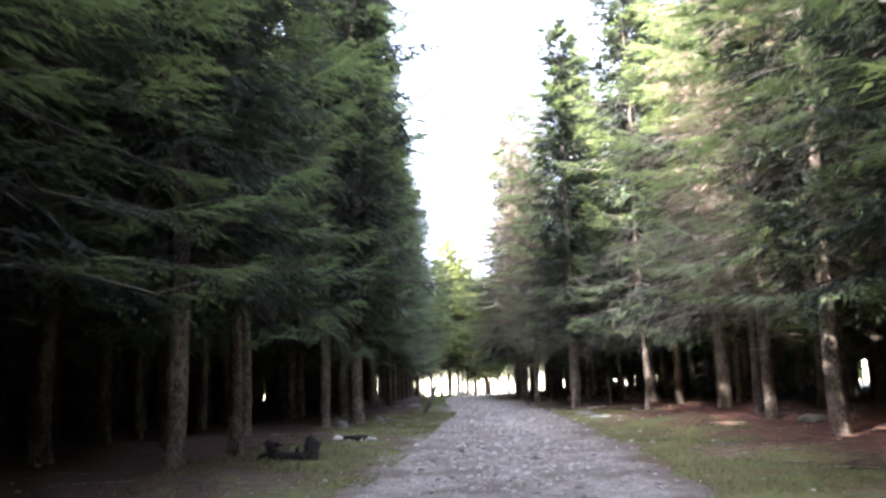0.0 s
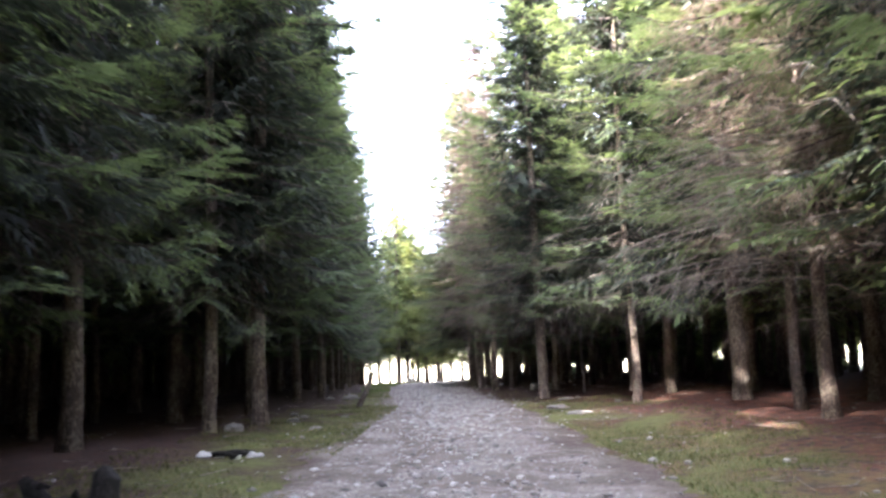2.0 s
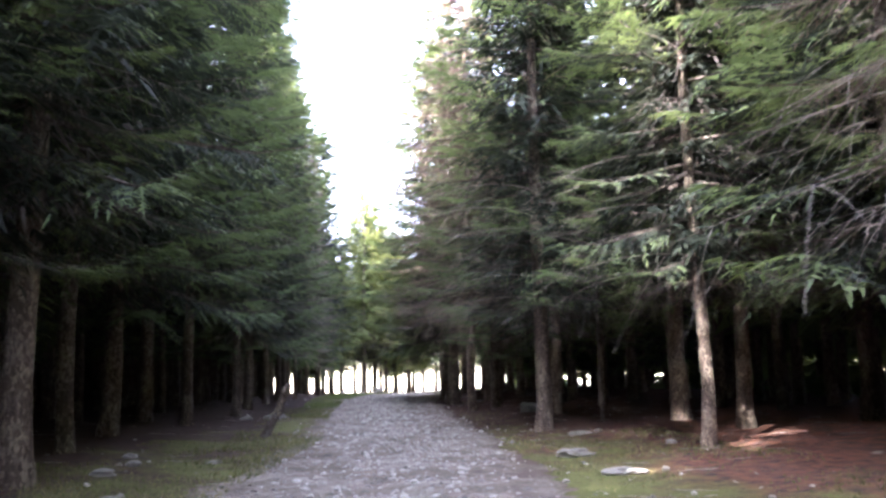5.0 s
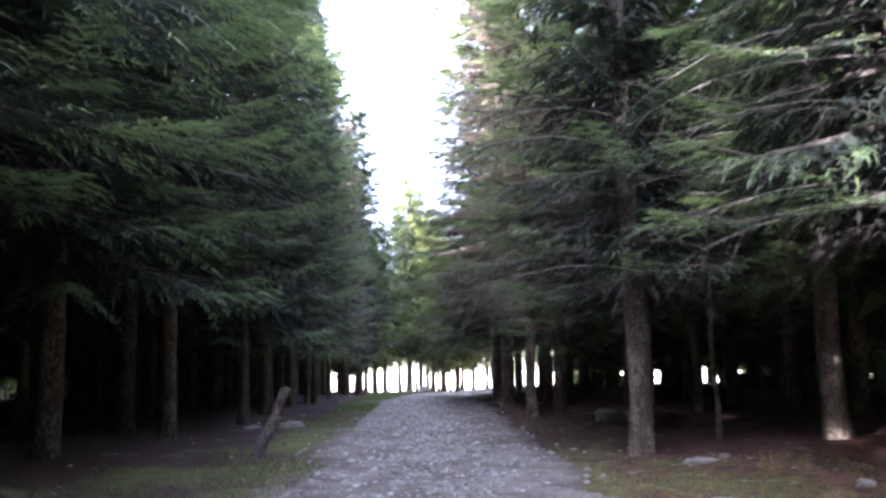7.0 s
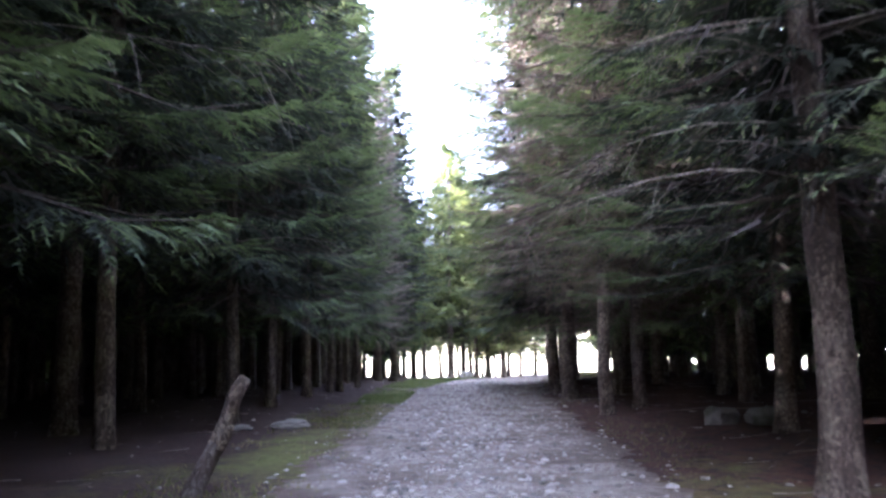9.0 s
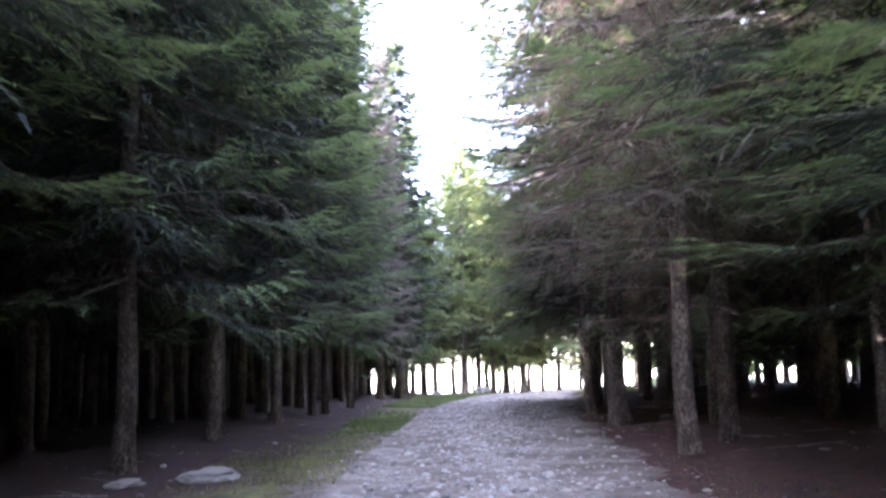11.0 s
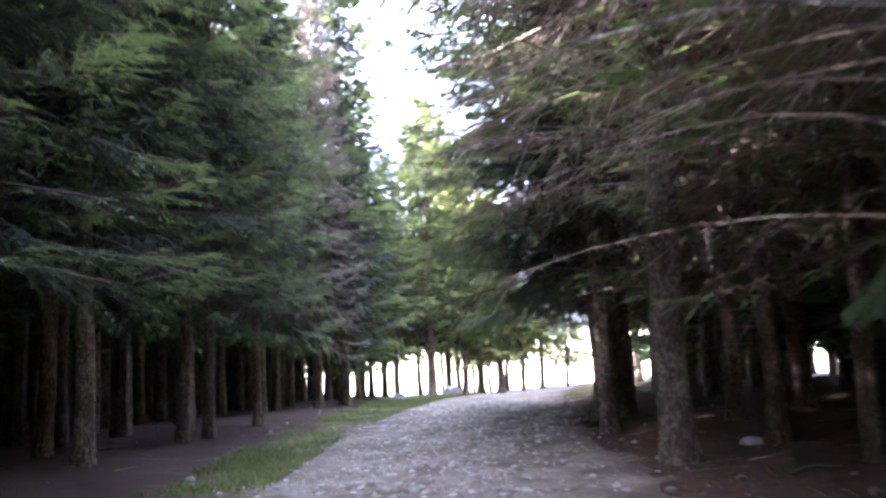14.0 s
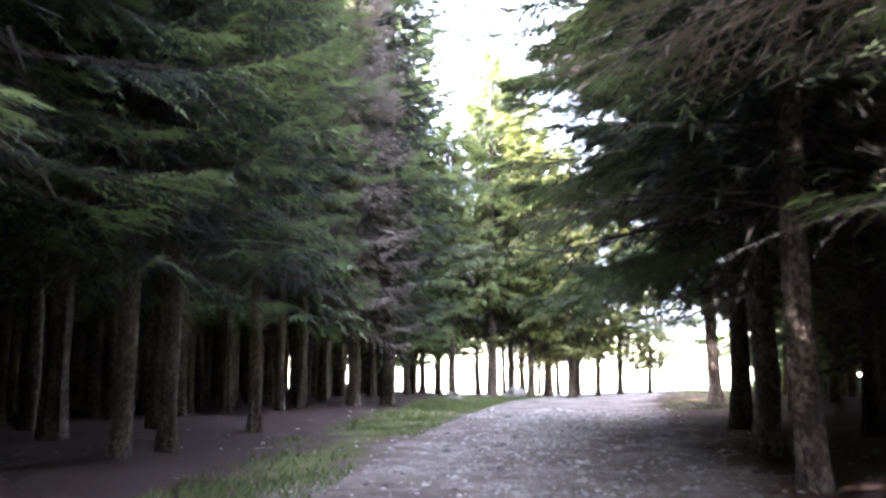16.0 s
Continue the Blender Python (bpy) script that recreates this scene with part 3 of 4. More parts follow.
for i in range(3):
    c, l = crown_meshes("crown", 17.4, 3.0 + 0.4 * i, 2.9, 1.0, 6, 0.21, 6, 0.23, NEEDLES, 0, fine_to=7.4, bare=0.35, broad=0.14, loose=0.3, rough=1.6, filler=3)
    c.materials[1] = DRY_INNER
    dry_kit.append((c, l, dead_branch_mesh("brushwood", 1.5, 9.5, 40, 2.0, DRY_TWIG, 4), inner_mesh("inner_twig_mass", 17.0, 3.2, 2.4, 1200, 0.36, DRY_INNER)))
thin_kit = []
for i in range(3):
    c, l = crown_meshes("crown", 17.2, 2.0 + 0.4 * i, 2.7, 1.0, 6, 0.31, 5, 0.33, NEEDLES, 0, bare=0.25, broad=0.2, loose=0.2, filler=1)
    thin_kit.append((c, l, dead_branch_mesh("brushwood", 1.6, 9.0, 18, 2.0, DRY_TWIG, 2), None))
end_kit = [crown_meshes("crown", 13.0, 2.3 + 0.7 * i, 3.1, 0.7, 8, 0.26, 5, 0.3, NEEDLES_SUN_GLOW, 0, 0.6, bare=0.1, broad=0.16, filler=5) for i in range(3)]
withered = crown_meshes("crown", 17.6, 2.6, 2.7, 0.5, 9, 0.16, 6, 0.17, NEEDLES_DEAD, bare=0.1, broad=0.25)


near_end = inner_mesh("inner_twig_mass", 12.5, 2.4, 2.6, 1500, 0.5)


def nearest_trunk(r, kit=None):
    kit = kit or TRUNKS
    return kit[min(kit, key=lambda k: abs(k - r))]


# trees that line the track: x, y, trunk radius, height factor, crown width
# in both rows, trees below y 6 are unseen, added tall to block sun
LEFT_ROW = [(-5.2, -14, .19, 1.45, 1.3), (-5.0, -9, .19, 1.5, 1.3), (-5.3, -4, .19, 1.45, 1.3), (-5.0, 1.0, .19, 1.5, 1.25), (-5.6, 5.2, .19, 1.4, 1.15), (-5.9, 9.0, .19, 1.2, 1.15), (-4.6, 13.7, .15, 1.2, 1.0), (-4.2, 16.1, .12, 1.2, 0.95), (-6.3, 18.3, .15, 1.2, 0.9),
            (-5.4, 21.5, .19, 1.3, 0.95), (-3.8, 25.2, .15, 1.25, 0.95), (-2.95, 26.9, .19, 1.35, 1.2), (-4.0, 31.3, .15, 1.3, 1.3), (-4.5, 35.2, .19, 1.3, 1.3),
            (-3.55, 38.7, .13, 1.25, 1.05), (-3.1, 43.6, .13, 1.1, 1.0), (-3.5, 48.4, .13, 1.08, 1.05), (-3.4, 52.7, .13, 1.08, 1.0), (-3.4, 56.9, .13, 1.05, 0.85),
            (-3.2, 57.9, .13, 1.05, 0.78), (-2.95, 60.9, .11, 1.0, 0.72), (-4.3, 66.8, .11, 1.0, 0.72), (-4.2, 68.3, .11, 1.0, 0.68), (-2.7, 73.8, .24, 1.08, 1.12)]
RIGHT_ROW = [(6.0, -13, .19, 1.3, 1.25), (6.3, -8, .19, 1.3, 1.25), (6.0, -3.5, .19, 1.35, 1.25), (6.2, 0.8, .19, 1.35, 1.2), (6.4, 5.0, .19, 1.3, 1.15), (6.8, 10.6, .19, 1.15, 1.05), (8.6, 18.0, .19, 1.0, 1.0), (8.3, 20.9, .15, 0.95, 1.0), (8.8, 23.0, .15, 1.0, 1.05),
             (7.3, 29.6, .13, 1.05, 0.95), (10.3, 28.6, .15, 1.0, 0.9), (9.1, 32.0, .19, 1.0, 1.0), (5.45, 34.5, .2, 1.0, 0.95), (6.85, 39.5, .15, 1.0, 1.3),
             (5.05, 45.3, .19, 1.05, 1.12), (6.1, 46.8, .19, 1.0, 0.8), (4.9, 51.1, .24, 1.05, 1.1), (4.8, 55.5, .17, 1.05, 1.25), (5.1, 58.2, .2, 1.05, 1.3),
             (5.7, 58.3, .19, 1.0, 0.8), (5.95, 62.8, .2, 0.95, 1.25), (7.7, 72.4, .24, 1.12, 1.3)]
placed, along = [], {}
for i, (x, y, r, hs, ws) in enumerate(LEFT_ROW + RIGHT_ROW):
    c, l, d, q = near_kit[(2, 5)[i % 2] if x > 1 and (44 < y < 53 or 57 < y < 61 or 17 < y < 24) else (0, 1, 3, 4)[(i * 3 + i // 4) % 4]]
    yaw = rng.uniform(0, 360)
    bare = [(DEAD_BRANCHES[(i + j) % 5], rng.uniform(2.8, 5.6), rng.uniform(0, 360)) for j in range((6 if y < 44 else 3) if x > 1 else 5)]
    if x > 1:      # long bare branches that reach out over the verge
        bare += [(DEAD_BRANCHES[(i + 2 * j) % 5], 3.1 + 0.5 * j + rng.uniform(-0.2, 0.2), rng.uniform(145, 235) - yaw) for j in range(6 if y < 44 else 2)]
    if x > 1 and 17 < y < 24:
        bare += [(DEAD_BRANCHES[j % 5], 2.7 + 0.42 * j, 150 + 14 * (j * 3 % 7) - yaw, 1.35) for j in range(7)]
    if y < 4 or (x < 1 and 66 < y < 73):      # never passed at close range
        c, l, d, q = mid_kit[i % 4]
    tree = spruce(nearest_trunk(r / ws * (0.82 if x > 1 else 1.0)), c, l, d, q, stand(x, y, hs, ws, yaw),
           "tall dark green spruce with drooping boughs beside the track" if x < 1 else "tall green spruce with grey-brown trunk and dead lower twigs",
           "spruces along the track", singles=bare)
    placed.append((x, y))
    along[(x, y)] = tree, yaw
    if (x, y) == (6.1, 46.8):      # one low green bough hangs down in front of the trunk
        low = bough(2.0, 0.2, 0.55, 0.05, 26, 0.085, 0.2, 0.08)
        low_me = mesh_triangles("hanging_bough", np.concatenate([turn_z(low[0], 0, -0.75), rods([turn_z(low[1], 0, -0.75)], [0.025], [0.005], 6)]), NEEDLES)
        part("hanging_bough", low_me, tree, "low drooping green bough").matrix_basis = pose(0, 0, 3.0, 0, 0, 186 - yaw)
spruce(nearest_trunk(.24), withered[0], withered[1], near_kit[1][2], near_kit[1][3], stand(-3.2, 70.4, 1.0, 0.74, 40),
       "withered grey-brown spruce standing among green ones", "spruces along the track")
placed.append((-3.2, 71.0))


def free(x, y, gap):
    return all((x - a) ** 2 + (y - b) ** 2 > gap * gap for a, b in placed)


def places(x0, x1, y0, y1, step, gap):
    """Loosely planted places in a strip of the wood."""
    for gy_ in np.arange(y0, y1, step):
        for gx_ in np.arange(x0, x1, step):
            x, y = gx_ + rng.uniform(-0.38, 0.38) * step, gy_ + rng.uniform(-0.38, 0.38) * step
            if free(x, y, gap):
                placed.append((x, y))
                yield x, y


def fill(x0, x1, y0, y1, step, kit, gap, label, low=0.95, high=1.15):
    for x, y in places(x0, x1, y0, y1, step, gap):
        c, l, d, q = kit[int(rng.integers(len(kit)))]
        spruce(nearest_trunk(rng.uniform(0.11, 0.2)), c, l, d, q, stand(x, y, rng.uniform(low, high), rng.uniform(0.9, 1.1), rng.uniform(0, 360)),
               label, "spruces of the wood")


SHADE = "slender spruce with bare lower trunk in the dark wood"
DRY = "slender spruce with dry brown twigs up its bare trunk"
fill(-8.3, -5.3, -6, 56, 2.6, second_kit, 1.9, SHADE)
fill(-8.3, -5.3, 56, 90, 2.2, second_kit, 1.6, SHADE)
fill(8.5, 11.5, -6, 46, 2.7, second_kit, 1.9, SHADE)
fill(6.9, 11.0, 47, 70, 2.3, dry_kit, 1.7, DRY, 0.75, 0.95)
fill(-12, -8.3, -6, 91, 2.6, mid_kit, 1.8, SHADE)
fill(11.5, 14, -6, 46, 2.4, mid_kit, 1.7, SHADE)
fill(11.0, 16, 46, 74, 2.2, thin_kit, 1.6, DRY, 0.7, 0.9)

fill(-14, -3.4, 80, 93, 2.0, thin_kit, 1.2, "slender spruce at the edge of the wood")


def mesh_tris(me):
    co = np.empty(len(me.vertices) * 3, np.float32)
    me.vertices.foreach_get("co", co)
    return co.reshape(-1, 3, 3)


# the far depth of the wood on both sides, one joined mass of trunks and one of crowns
far_crown = [mesh_tris(crown_meshes("far_crown", 17.0, 3.2, 2.6, 2.1, 5, 1.7, 2, 1.6, NEEDLES, 0, bare=0.1, broad=0.36)[0]) for i in range(3)]
edge_crown = [mesh_tris(crown_meshes("edge_crown", 15.0, 0.9, 2.5, 1.7, 7, 1.3, 2, 1.25, NEEDLES, 0, bare=0.1, broad=0.4)[0]) for i in range(3)]
stem = np.array([[0, 0, -0.4], [0, 0, 1.0], [0.05, 0.04, 4.0], [0, 0, 12.0]], float)
woods_c, woods_t = [], []


def far_tree(kit, x, y, i):
    at = np.array([x, y, float(land(x, y))])
    if kit:      # else a bare dead stem
        woods_c.append(turn_z(kit[i % 3], rng.uniform(0, 6.28), 0) + at)
    woods_t.append(rods([stem], [rng.uniform(0.18, 0.28)], [0.05], 7) + at)


deep_crown = [mesh_tris(k[0]) for k in deep_kit]
thin_crown = [mesh_tris(k[0]) for k in thin_kit]
for x0, x1, y0, y1, step, gap, kit in ((-20, -12, -3, 91, 2.1, 1.3, deep_crown), (14, 21, -3, 46, 2.2, 1.5, deep_crown), (16, 20.5, 45, 74, 2.4, 1.6, thin_crown), (11.0, 20.5, 74.2, 84, 2.1, 1.5, thin_crown), (-16, -4.9, 54, 92, 1.55, 0.9, None)):
    for i, (x, y) in enumerate(places(x0, x1, y0, y1, step, gap)):
        far_tree(kit, x, y, i)
for x0, x1, y1, step in ((-27, -20, 91, 2.6), (21.5, 28, 46, 2.4)):
    for i, (x, y) in enumerate(places(x0, x1, -3, y1, step, 1.9)):
        far_tree(far_crown, x, y, i)
# the last strip is added unseen behind the start, only to block light
for x0, x1, y0, y1 in ((-31, -27, -12, 94), (28, 32, -12, 46), (20.5, 23.5, 46, 85), (-27, -15, 91, 94), (15, 19, 85, 91), (-31, 32, -20, -14)):
    for i, (x, y) in enumerate(places(x0, x1, y0, y1, 2.3 if y0 < 80 else 3.0, 1.5)):
        far_tree(edge_crown if rng.uniform() < (0.6 if x < 0 else 0.45 if x0 < 25 or y < 40 else 0.0) else far_crown, x, y, i)
wood_far = new("far_woodland", mesh_triangles("far_woodland", np.concatenate(woods_c), NEEDLES))
tagged(wood_far, "dense dark spruce crowns deep in the wood", "woodland", kind="stuff")
tagged(part("far_trunk_mass", mesh_triangles("far_trunk_mass", np.concatenate(woods_t), BARK), wood_far), kind="stuff")

# trees across the end of the track: x, y, trunk radius, height factor
END_ROW = [(-12.5, 88.5, .19, 1.0), (-10.2, 86, .15, 1.05), (-8.4, 89, .15, 1.0), (-6.5, 86.4, .19, 1.05), (-5.0, 88, .15, 1.0), (-3.6, 86.5, .15, 1.1), (-2.5, 88.5, .15, 1.1), (-1.6, 86.2, .19, 1.1),
           (0.3, 86.8, .28, 1.4), (1.2, 88.5, .19, 1.35), (2.2, 87, .19, 1.2), (3.1, 88, .24, 1.1), (4.2, 86.8, .24, 1.0), (5.5, 87.4, .15, 0.88), (6.7, 88.2, .15, 0.8), (8.1, 88, .12, 0.66)]
END_ROW += [(-9.4, 91.2, .15, 1.0), (-7.2, 91.5, .15, 1.0), (-5.6, 90.6, .11, 1.0), (-4.2, 91.4, .15, 1.0), (-2.9, 90.8, .11, 1.0), (-0.6, 90.5, .15, 1.35), (0.8, 91.4, .11, 1.3), (1.8, 90.7, .15, 1.2),
            (2.7, 91.6, .11, 0.9), (3.7, 90.4, .11, 0.85), (4.8, 91, .15, 0.75)]
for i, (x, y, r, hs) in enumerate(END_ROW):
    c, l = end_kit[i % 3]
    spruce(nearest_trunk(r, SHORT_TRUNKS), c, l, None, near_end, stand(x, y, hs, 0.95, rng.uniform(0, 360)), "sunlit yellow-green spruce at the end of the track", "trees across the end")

# long green boughs that droop from the right row over the end of the track
REACHING = []
for i in range(5):
    tri, axis, old = bough(3.1 + 0.25 * (i % 3), 0.2 + 0.03 * i, 0.75, 0.07, 22, 0.13, 0.12, 0.16)
    REACHING.append(mesh_triangles("reaching_bough", np.concatenate([turn_z(tri, 0, -0.22), rods([turn_z(axis, 0, -0.22)], [0.035], [0.006], 6)]), NEEDLES))
for spot, count, low, high, reach in (((5.1, 58.2), 11, 4.4, 9.2, 0.95), ((5.95, 62.8), 14, 3.7, 10.0, 1.1), ((7.7, 72.4), 10, 4.4, 9.5, 0.9)):
    tree, yaw = along[spot]
    for j in range(count):
        k = reach * rng.uniform(0.85, 1.1)
        part("reaching_bough", REACHING[j % 5], tree, "long drooping green bough").matrix_basis = pose(0, 0, low + (high - low) * j / (count - 1), 0, 0, 185 + 50 * math.sin(j * 2.4) - yaw) @ Matrix.Scale(k, 4)

# ---- stones, turf and dead wood on the ground ----
def rock_mesh(name, size, mat, cuts=2, rough=0.3):
    bm = bmesh.new()
    bmesh.ops.create_icosphere(bm, subdivisions=cuts, radius=1.0)
    off = Vector((rng.uniform(0, 50), rng.uniform(0, 50), rng.uniform(0, 50)))
    for v in bm.verts:
        k = 1 + rough * noise.noise(v.co * 1.3 + off) * 2 + rough * 0.8 * noise.noise(v.co * 3.1 + off) + rough * 0.4 * noise.noise(v.co * 7.0 + off)
        k = min(k, 1.12)
        v.co = Vector((v.co.x * size[0], v.co.y * size[1], max(-0.45, v.co.z) * size[2])) * k
    me = bpy.data.meshes.new(name)
    bm.to_mesh(me)
    bm.free()
    me.materials.append(mat)
    me.polygons.foreach_set("use_smooth", [False] * len(me.polygons))
    return me


ROCKS = [(4.95, 29.6, .36, .24, .13, 20), (5.05, 27.1, .34, .18, .09, -10), (6.3, 41.0, .36, .28, .32, 30), (7.0, 40.9, .34, .3, .3, 80), (-3.35, 25.7, .24, .22, .2, 0),
         (-2.35, 28.4, .2, .13, .1, 10), (-2.6, 30.5, .15, .1, .08, 50), (-1.75, 43.2, .42, .22, .16, 15), (-2.6, 42.6, .3, .15, .1, 60), 
         (7.0, 30.6, .12, .1, .08, 0), (6.4, 33.4, .1, .08, .06, 40), (8.4, 18.9, .4, .3, .17, 25), (-1.5, 26.0, .16, .11, .07, 0), (-1.1, 30.1, .14, .1, .06, 30),
         (5.9, 33.0, .3, .12, .08, 10), (-2.2, 29.3, .14, .1, .08, 0)]
for x, y, a, b, c, turn in ROCKS:
    r = new("rock", rock_mesh("rock", (a * 0.9, b, c * 0.75), ROCK, 3))
    r.matrix_world = pose(x, y, float(land(x, y)) + c * 0.25, 0, 0, turn)
    tagged(r, "pale weathered rock lying half sunk in the ground", "rock", "rocks beside the track")

# a fleck of sun on the litter, made as a pale flat slab
slab = new("sun_fleck_slab", rock_mesh("sun_fleck_slab", (.3, .16, .06), PALE_STONE, 3))
slab.matrix_world = pose(6.2, 52.3, float(land(6.2, 52.3)) + 0.02, 0, 0, 75)
tagged(slab, "pale flat slab standing in for a sun fleck on the brown needle floor", "stone")

# loose stones on the track and a few on the verges
STONES = [rock_mesh("stone_%d" % i, (1, rng.uniform(0.6, 0.95), rng.uniform(0.45, 0.75)), GRAVEL, 1, 0.3) for i in range(6)]


def tri_soup(me):
    me.calc_loop_triangles()
    co = np.array([v.co for v in me.vertices])
    return co[np.array([t.vertices for t in me.loop_triangles])]


def scatter(shapes, spots, sizes, heights, flat=1.0):
    out = []
    for (x, y), k, z in zip(spots, sizes, heights):
        sh = shapes[int(rng.integers(len(shapes)))]
        out.append(turn_z(sh * [k, k, k * flat], rng.uniform(0, 6.28), rng.uniform(-0.12, 0.12)) + [x, y, z])
    return np.concatenate(out)


def welded(name, tris, mat):
    flat = tris.reshape(-1, 3)
    uniq, inv = np.unique(np.round(flat, 5), axis=0, return_inverse=True)
    return mesh_from(name, uniq.tolist(), inv.reshape(-1, 3).tolist(), mat)


shapes = [tri_soup(m) for m in STONES]
n = 11000
ys_ = 9 + 62 * rng.uniform(0, 1, n) ** 0.9
us_ = np.clip(rng.normal(0, 0.5, n), -1.15, 1.15)
xs_ = track_centre(ys_) + us_ * track_half(ys_)
sz_ = np.clip(rng.lognormal(-3.6, 0.45, n), 0.012, 0.08)
zs_ = np.array([track_height(a, b) for a, b in zip(xs_, ys_)]) + sz_ * 0.1
loose = new("loose_stone_scatter", welded("loose_stone_scatter", scatter(shapes, zip(xs_, ys_), sz_, zs_, 0.9), GRAVEL))
tagged(loose, "scattered pale grey stones on the track", "gravel", kind="stuff")

n = 240
ys_ = rng.uniform(9, 75, n)
sd_ = np.where(rng.uniform(0, 1, n) < 0.45, -1, 1)
xs_ = track_centre(ys_) + sd_ * (track_half(ys_) + rng.exponential(1.6, n))
sz_ = np.clip(rng.lognormal(-3.3, 0.45, n), 0.015, 0.08)
verge = new("verge_stone_scatter", welded("verge_stone_scatter", scatter(shapes, zip(xs_, ys_), sz_, land(xs_, ys_) + sz_ * 0.15), GRAVEL))
tagged(verge, "pale stones strewn on the grassy verge", "gravel", kind="stuff")


def turf(name, count, x_of, y0, y1, tall, label, mat=GRASS):
    y = rng.uniform(y0, y1, count)
    x = x_of(y, rng.uniform(0, 1, count))
    keep = (wobble(x * 0.8, y * 0.8) + rng.normal(0, 0.5, count)) > 0.05
    x, y = x[keep], y[keep]
    k = len(x)
    a = rng.uniform(0, 6.28, k)
    h = tall * rng.uniform(0.4, 1.3, k)
    base = np.stack([x, y, land(x, y) - 0.01], -1)
    wdt = np.stack([np.cos(a), np.sin(a), np.zeros(k)], -1) * (0.006 + 0.06 * h)[:, None]
    lean = np.stack([rng.normal(0, 0.5, k) * h, rng.normal(0, 0.5, k) * h, h], -1)
    ob = new(name, mesh_triangles(name, np.stack([base - wdt, base + wdt, base + lean], 1), mat))
    return tagged(ob, label, "grass", kind="stuff")


turf("verge_grass", 40000, lambda y, u: track_centre(y) - track_half(y) + 0.4 - 3.6 * u ** 1.3, 10, 34, 0.07, "short green grass along the verge")
turf("verge_grass", 16000, lambda y, u: track_centre(y) - track_half(y) + 0.4 - 2.1 * u ** 1.3, 34, 50, 0.07, "thin green grass along the verge")
turf("verge_grass", 42000, lambda y, u: track_centre(y) + track_half(y) + 0.1 + 3.6 * u ** 1.2, 10, 34, 0.06, "short yellowish grass and moss along the verge")
turf("verge_grass", 5000, lambda y, u: track_centre(y) + track_half(y) + 0.1 + 1.3 * u, 34, 66, 0.05, "sparse short grass along the verge")
turf("verge_grass", 50000, lambda y, u: track_centre(y) - track_half(y) + 0.45 - (1.5 + 0.06 * np.clip(y - 52, 0, 40)) * u ** 1.2, 50, 88, 0.09, "bright green grass along the verge", FRESH_GRASS)
turf("verge_grass", 16000, lambda y, u: track_centre(y) + track_half(y) + 3.0 * u, 66, 92, 0.07, "sunny grass at the end of the track", FRESH_GRASS)


# leaning broken stump beside the track, with a kink half way up
def log_mesh(name, pts, radii, mat, sides=12):
    ax = np.array(pts, float)
    t = unit(np.gradient(ax, axis=0))
    n1 = unit(np.cross(t, np.array([0.2, 0.9, 0.1])))
    n2 = np.cross(t, n1)
    verts, faces = [], []
    for i in range(len(ax)):
        for k in range(sides):
            th = 2 * math.pi * k / sides
            r = radii[i] * (1 + 0.1 * math.sin(3 * th + i) + rng.uniform(-0.06, 0.06))
            verts.append(tuple(ax[i] + r * (math.cos(th) * n1[i] + math.sin(th) * n2[i])))
    for i in range(len(ax) - 1):
        for k in range(sides):
            a, b = i * sides + k, i * sides + (k + 1) % sides
            faces.append((a, b, b + sides, a + sides))
    faces.append(tuple(range(sides))[::-1])
    faces.append(tuple(range((len(ax) - 1) * sides, len(ax) * sides)))
    return mesh_from(name, verts, faces, mat, True)


stump = new("leaning_stump")
stump.matrix_world = pose(-0.95, 35.2, float(land(-0.95, 35.2)))
tagged(stump, "broken leaning tree stump on the grassy verge", "stump")
part("foot", log_mesh("foot", [(-0.02, 0, -0.15), (0, 0, 0.05), (0.11, 0.02, 0.3), (0.24, 0.03, 0.55)], (0.15, 0.115, 0.095, 0.088), BROWN_TWIG), stump, "dark mossy lower stem")
part("upper_stem", log_mesh("upper_stem", [(0.23, 0.03, 0.5), (0.29, 0.03, 0.62), (0.33, 0.035, 0.78), (0.37, 0.04, 0.92), (0.44, 0.05, 1.1), (0.52, 0.05, 1.22)], (0.092, 0.1, 0.078, 0.075, 0.08, 0.065), BARK), stump)
part("stub", log_mesh("stub", [(0.3, 0.03, 0.66), (0.38, -0.02, 0.7), (0.43, -0.05, 0.71)], (0.05, 0.035, 0.02), BARK, 7), stump)

# charred log and stump on the verge
charred = new("charred_stump")
charred.matrix_world = pose(-2.6, 15.3, float(land(-2.6, 15.3)))
tagged(charred, "black charred stump and log on the turf", "stump")
part("block", log_mesh("block", [(0.02, 0, -0.1), (0.03, 0, 0.06), (0.05, 0, 0.2), (0.07, 0.01, 0.36), (0.11, 0.01, 0.4)], (0.19, 0.165, 0.155, 0.16, 0.13), CHARRED, 6), charred)
part("log", log_mesh("log", [(0.0, -0.05, 0.05), (-0.25, -0.04, 0.07), (-0.5, 0.03, 0.08), (-0.72, 0.06, 0.1)], (0.12, 0.1, 0.095, 0.08), CHARRED, 8), charred)
part("root_lump", log_mesh("root_lump", [(-0.62, 0.04, -0.08), (-0.64, 0.05, 0.1), (-0.72, 0.05, 0.24), (-0.82, 0.06, 0.36)], (0.17, 0.15, 0.11, 0.05), CHARRED, 7), charred)
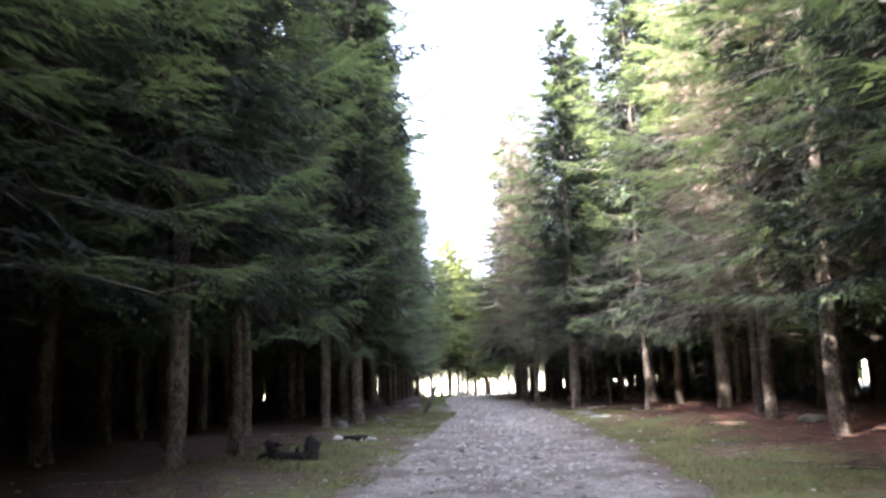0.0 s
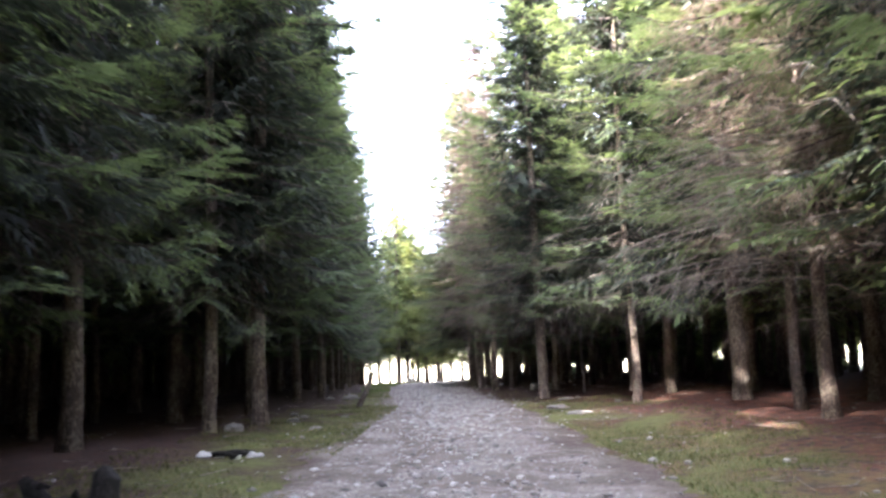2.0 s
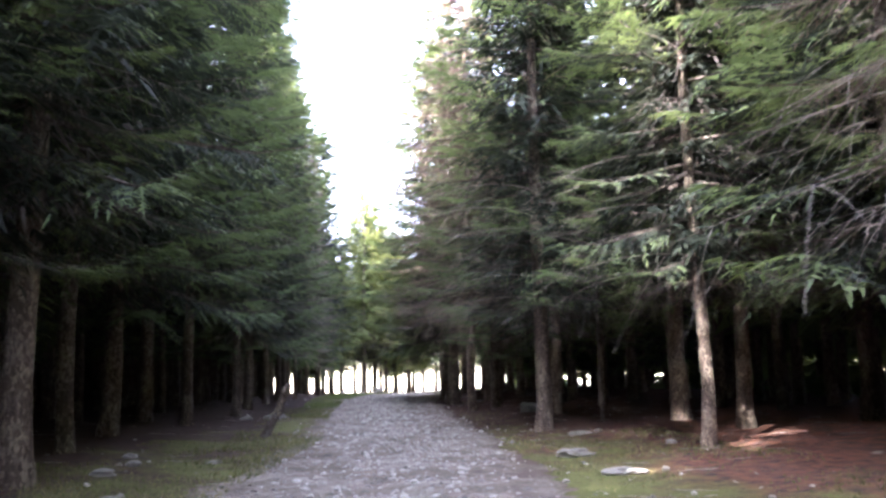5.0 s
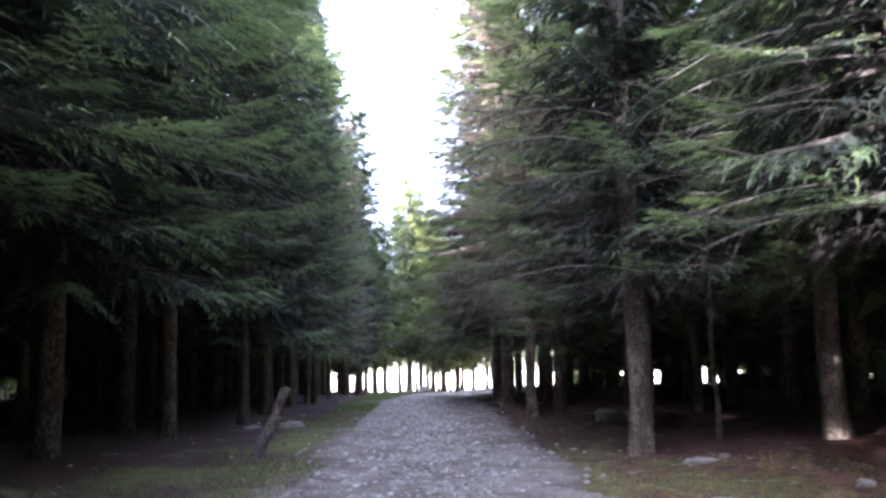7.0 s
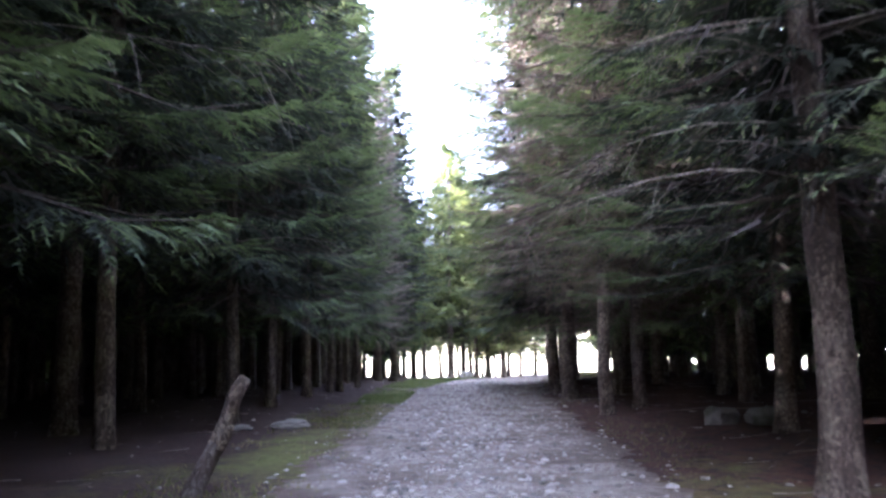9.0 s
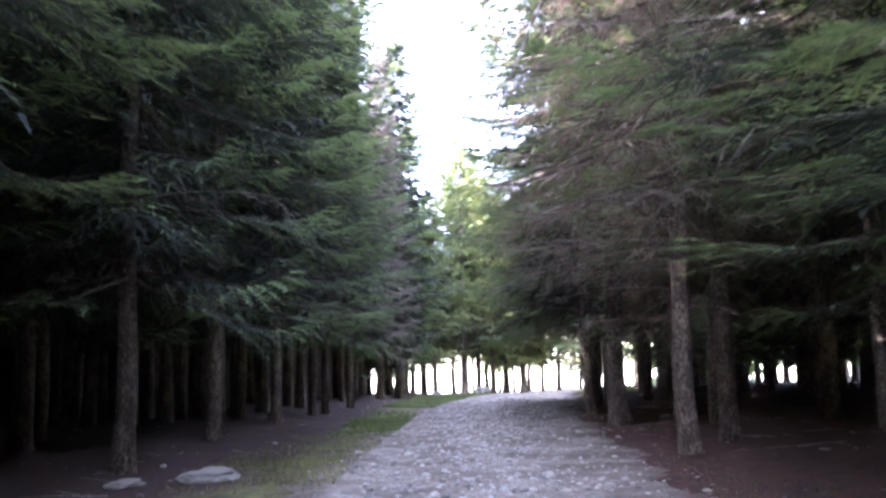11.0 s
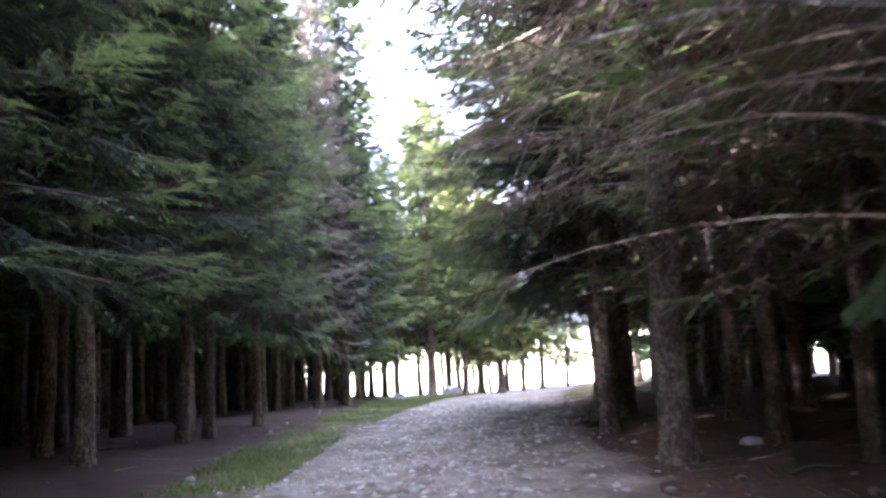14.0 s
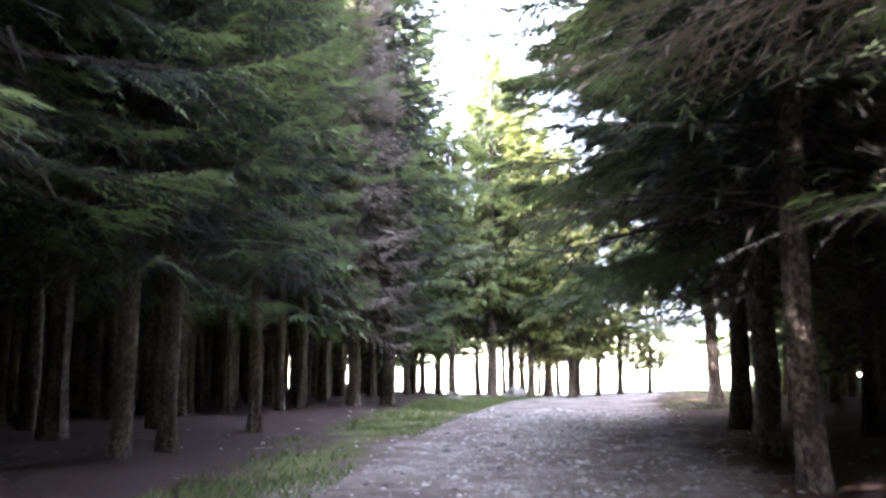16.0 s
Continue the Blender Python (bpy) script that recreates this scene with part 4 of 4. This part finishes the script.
for pts in ([(-0.72, 0.05, 0.2), (-0.6, 0.0, 0.3), (-0.5, -0.03, 0.28)], [(-0.75, 0.05, 0.15), (-0.9, 0.0, 0.1), (-1.02, -0.04, -0.02)], [(-0.55, -0.02, 0.08), (-0.5, -0.16, 0.1), (-0.46, -0.26, -0.02)], [(-0.2, -0.04, 0.1), (-0.22, -0.1, 0.2), (-0.18, -0.14, 0.25)]):
    part("stub", log_mesh("stub", pts, (0.05, 0.035, 0.018), CHARRED, 7), charred)

# line of stones and burnt sticks of an old hearth
HEARTH = [(-2.72, 20.2, .13, .1, .08), (-2.5, 20.35, .08, .07, .06), (-2.2, 20.2, .1, .07, .06), (-1.98, 20.4, .09, .08, .07), (-1.86, 20.5, .07, .06, .06)]
for x, y, a, b, c in HEARTH:
    r = new("hearth_stone", rock_mesh("hearth_stone", (a, b, c), PALE_STONE, 2))
    r.matrix_world = pose(x, y, float(land(x, y)) + c * 0.3, 0, 0, 30 * a)
    tagged(r, "pale stone of an old fireplace in the grass", "stone", "stones of the old fireplace")
for x, y, a in ((-2.28, 20.45, 20), (-2.45, 20.2, -35), (-2.1, 20.3, 60)):
    st = new("burnt_stick", log_mesh("burnt_stick", [(-0.3, 0, 0.05), (0, 0.02, 0.08), (0.28, 0, 0.07)], (0.035, 0.045, 0.03), CHARRED, 7))
    st.matrix_world = pose(x, y, float(land(x, y)), 0, 0, a)
    tagged(st, "short charred stick beside pale stones", "stick", "sticks of the old fireplace")

# squat boulder and stones near the end of the track
for x, y, a, b, c, lab in ((1.5, 83.6, .42, .36, .42, "dark squat boulder on the grass at the end"), (0.0, 84.6, .3, .24, .16, "low dark stone in the far grass"), (-1.5, 84.9, .34, .26, .2, "pale stone in the far grass"), (-1.1, 82.0, .3, .2, .14, "low dark stone in the far grass")):
    r = new("boulder", rock_mesh("boulder", (a, b, c), ROCK, 3))
    r.matrix_world = pose(x, y, float(land(x, y)) + c * 0.3)
    tagged(r, lab, "rock", "stones at the end of the track")

# thin dead sapling under the spruces
sapling = new("dead_sapling")
sapling.matrix_world = pose(7.15, 35.7, float(land(7.15, 35.7)))
tagged(sapling, "thin bare dead sapling under the spruces", "sapling")
part("stem", log_mesh("stem", [(0, 0, -0.1), (0.02, 0, 0.6), (-0.02, 0.02, 1.6), (0.0, 0.0, 2.8), (0.03, 0, 4.2)], (0.055, 0.045, 0.04, 0.032, 0.02), DEADWOOD, 8), sapling)


def flakes(name, count, mat, label, category, x_of, y0, y1, size):
    """Small flat pieces lying about on the ground."""
    y = rng.uniform(y0, y1, count)
    x = x_of(y)
    z = np.maximum(land(x, y), [track_height(a, b) for a, b in zip(x, y)]) + 0.012
    a = rng.uniform(0, 6.28, count)
    k = size * rng.lognormal(0, 0.4, count)
    e1 = np.stack([np.cos(a) * k, np.sin(a) * k, rng.normal(0, 0.25, count) * k], -1)
    e2 = np.stack([-np.sin(a) * k, np.cos(a) * k, rng.normal(0, 0.25, count) * k], -1) * rng.uniform(0.3, 0.8, (count, 1))
    p = np.stack([x, y, z], -1)
    tris = np.concatenate([np.stack([p - e1, p + e2, p - e2], 1), np.stack([p + e1, p - e2, p + e2], 1)])
    return tagged(new(name, mesh_triangles(name, tris, mat)), label, category, kind="stuff")


LEAF = stone_material("fallen_leaf", (0.15, 0.12, 0.09), (0.4, 0.36, 0.3), (0.2, 0.14, 0.085))
flakes("leaf_litter", 3200, LEAF, "pale dry leaves and chips strewn over the track", "leaves", lambda y: track_centre(y) + rng.normal(0, 0.62, len(y)) * track_half(y), 8, 72, 0.028)
flakes("leaf_litter", 700, LEAF, "pale dry leaves and chips under the spruces", "leaves", lambda y: np.where(rng.uniform(0, 1, len(y)) < 0.5, rng.uniform(-9, -2, len(y)), rng.uniform(5, 13, len(y))), 10, 66, 0.035)


# fallen sticks on the verge: x, y, length, turn
STICKS = [(5.6, 11.6, .8, 160), (6.2, 12.4, .6, 25), (5.2, 12.9, .7, 140), (6.6, 13.4, .9, 10), (5.9, 14.3, .5, 150), (7.0, 14.8, .7, 35), (4.7, 13.8, .5, 120), (6.3, 15.8, .8, 170), (5.4, 16.6, .5, 60), (7.3, 17.4, .7, 150), (4.4, 20.6, .5, 20), (6.7, 20.4, .8, 100),
          (-3.6, 18.4, .8, 15), (-4.4, 21.0, .6, 160), (-3.0, 24.3, .5, 40), (6.4, 37.5, .7, 20), (7.4, 43.2, .6, 140), (5.9, 49.6, .7, 30), (-3.4, 45.0, .6, 160)]
for x, y, L, turn in STICKS:
    bow = rng.uniform(-0.06, 0.06)
    st = new("fallen_stick", log_mesh("fallen_stick", [(-L / 2, 0, 0.02), (-L / 6, bow, 0.035), (L / 6, bow, 0.04), (L / 2, -bow, 0.02)], (0.016, 0.014, 0.011, 0.006), DRY_TWIG, 6))
    st.matrix_world = pose(x, y, float(land(x, y)) + 0.005, 0, 0, turn)
    tagged(st, "pale dry stick fallen on the verge", "stick", "sticks on the ground")

# fallen twigs on the needle floor
twig_axes, twig_r = [], []
for i in range(420):
    x = rng.uniform(4.6, 11.5) if i % 3 else rng.uniform(-8, -1.6)
    y, a, L = rng.uniform(11, 62), rng.uniform(0, 6.28), rng.uniform(0.15, 0.8)
    q = np.linspace(-0.5, 0.5, 4)
    px, py = x + q * L * math.cos(a), y + q * L * math.sin(a) + 0.04 * L * np.sin(q * 6)
    twig_axes.append(np.stack([px, py, land(px, py) + 0.015], -1))
    twig_r.append(rng.uniform(0.004, 0.012))
tagged(new("fallen_twig_scatter", mesh_triangles("fallen_twig_scatter", rods(twig_axes, twig_r, [0.003] * len(twig_axes), 3), DEADWOOD)), "thin pale fallen twigs on the needle floor", "twigs", kind="stuff")
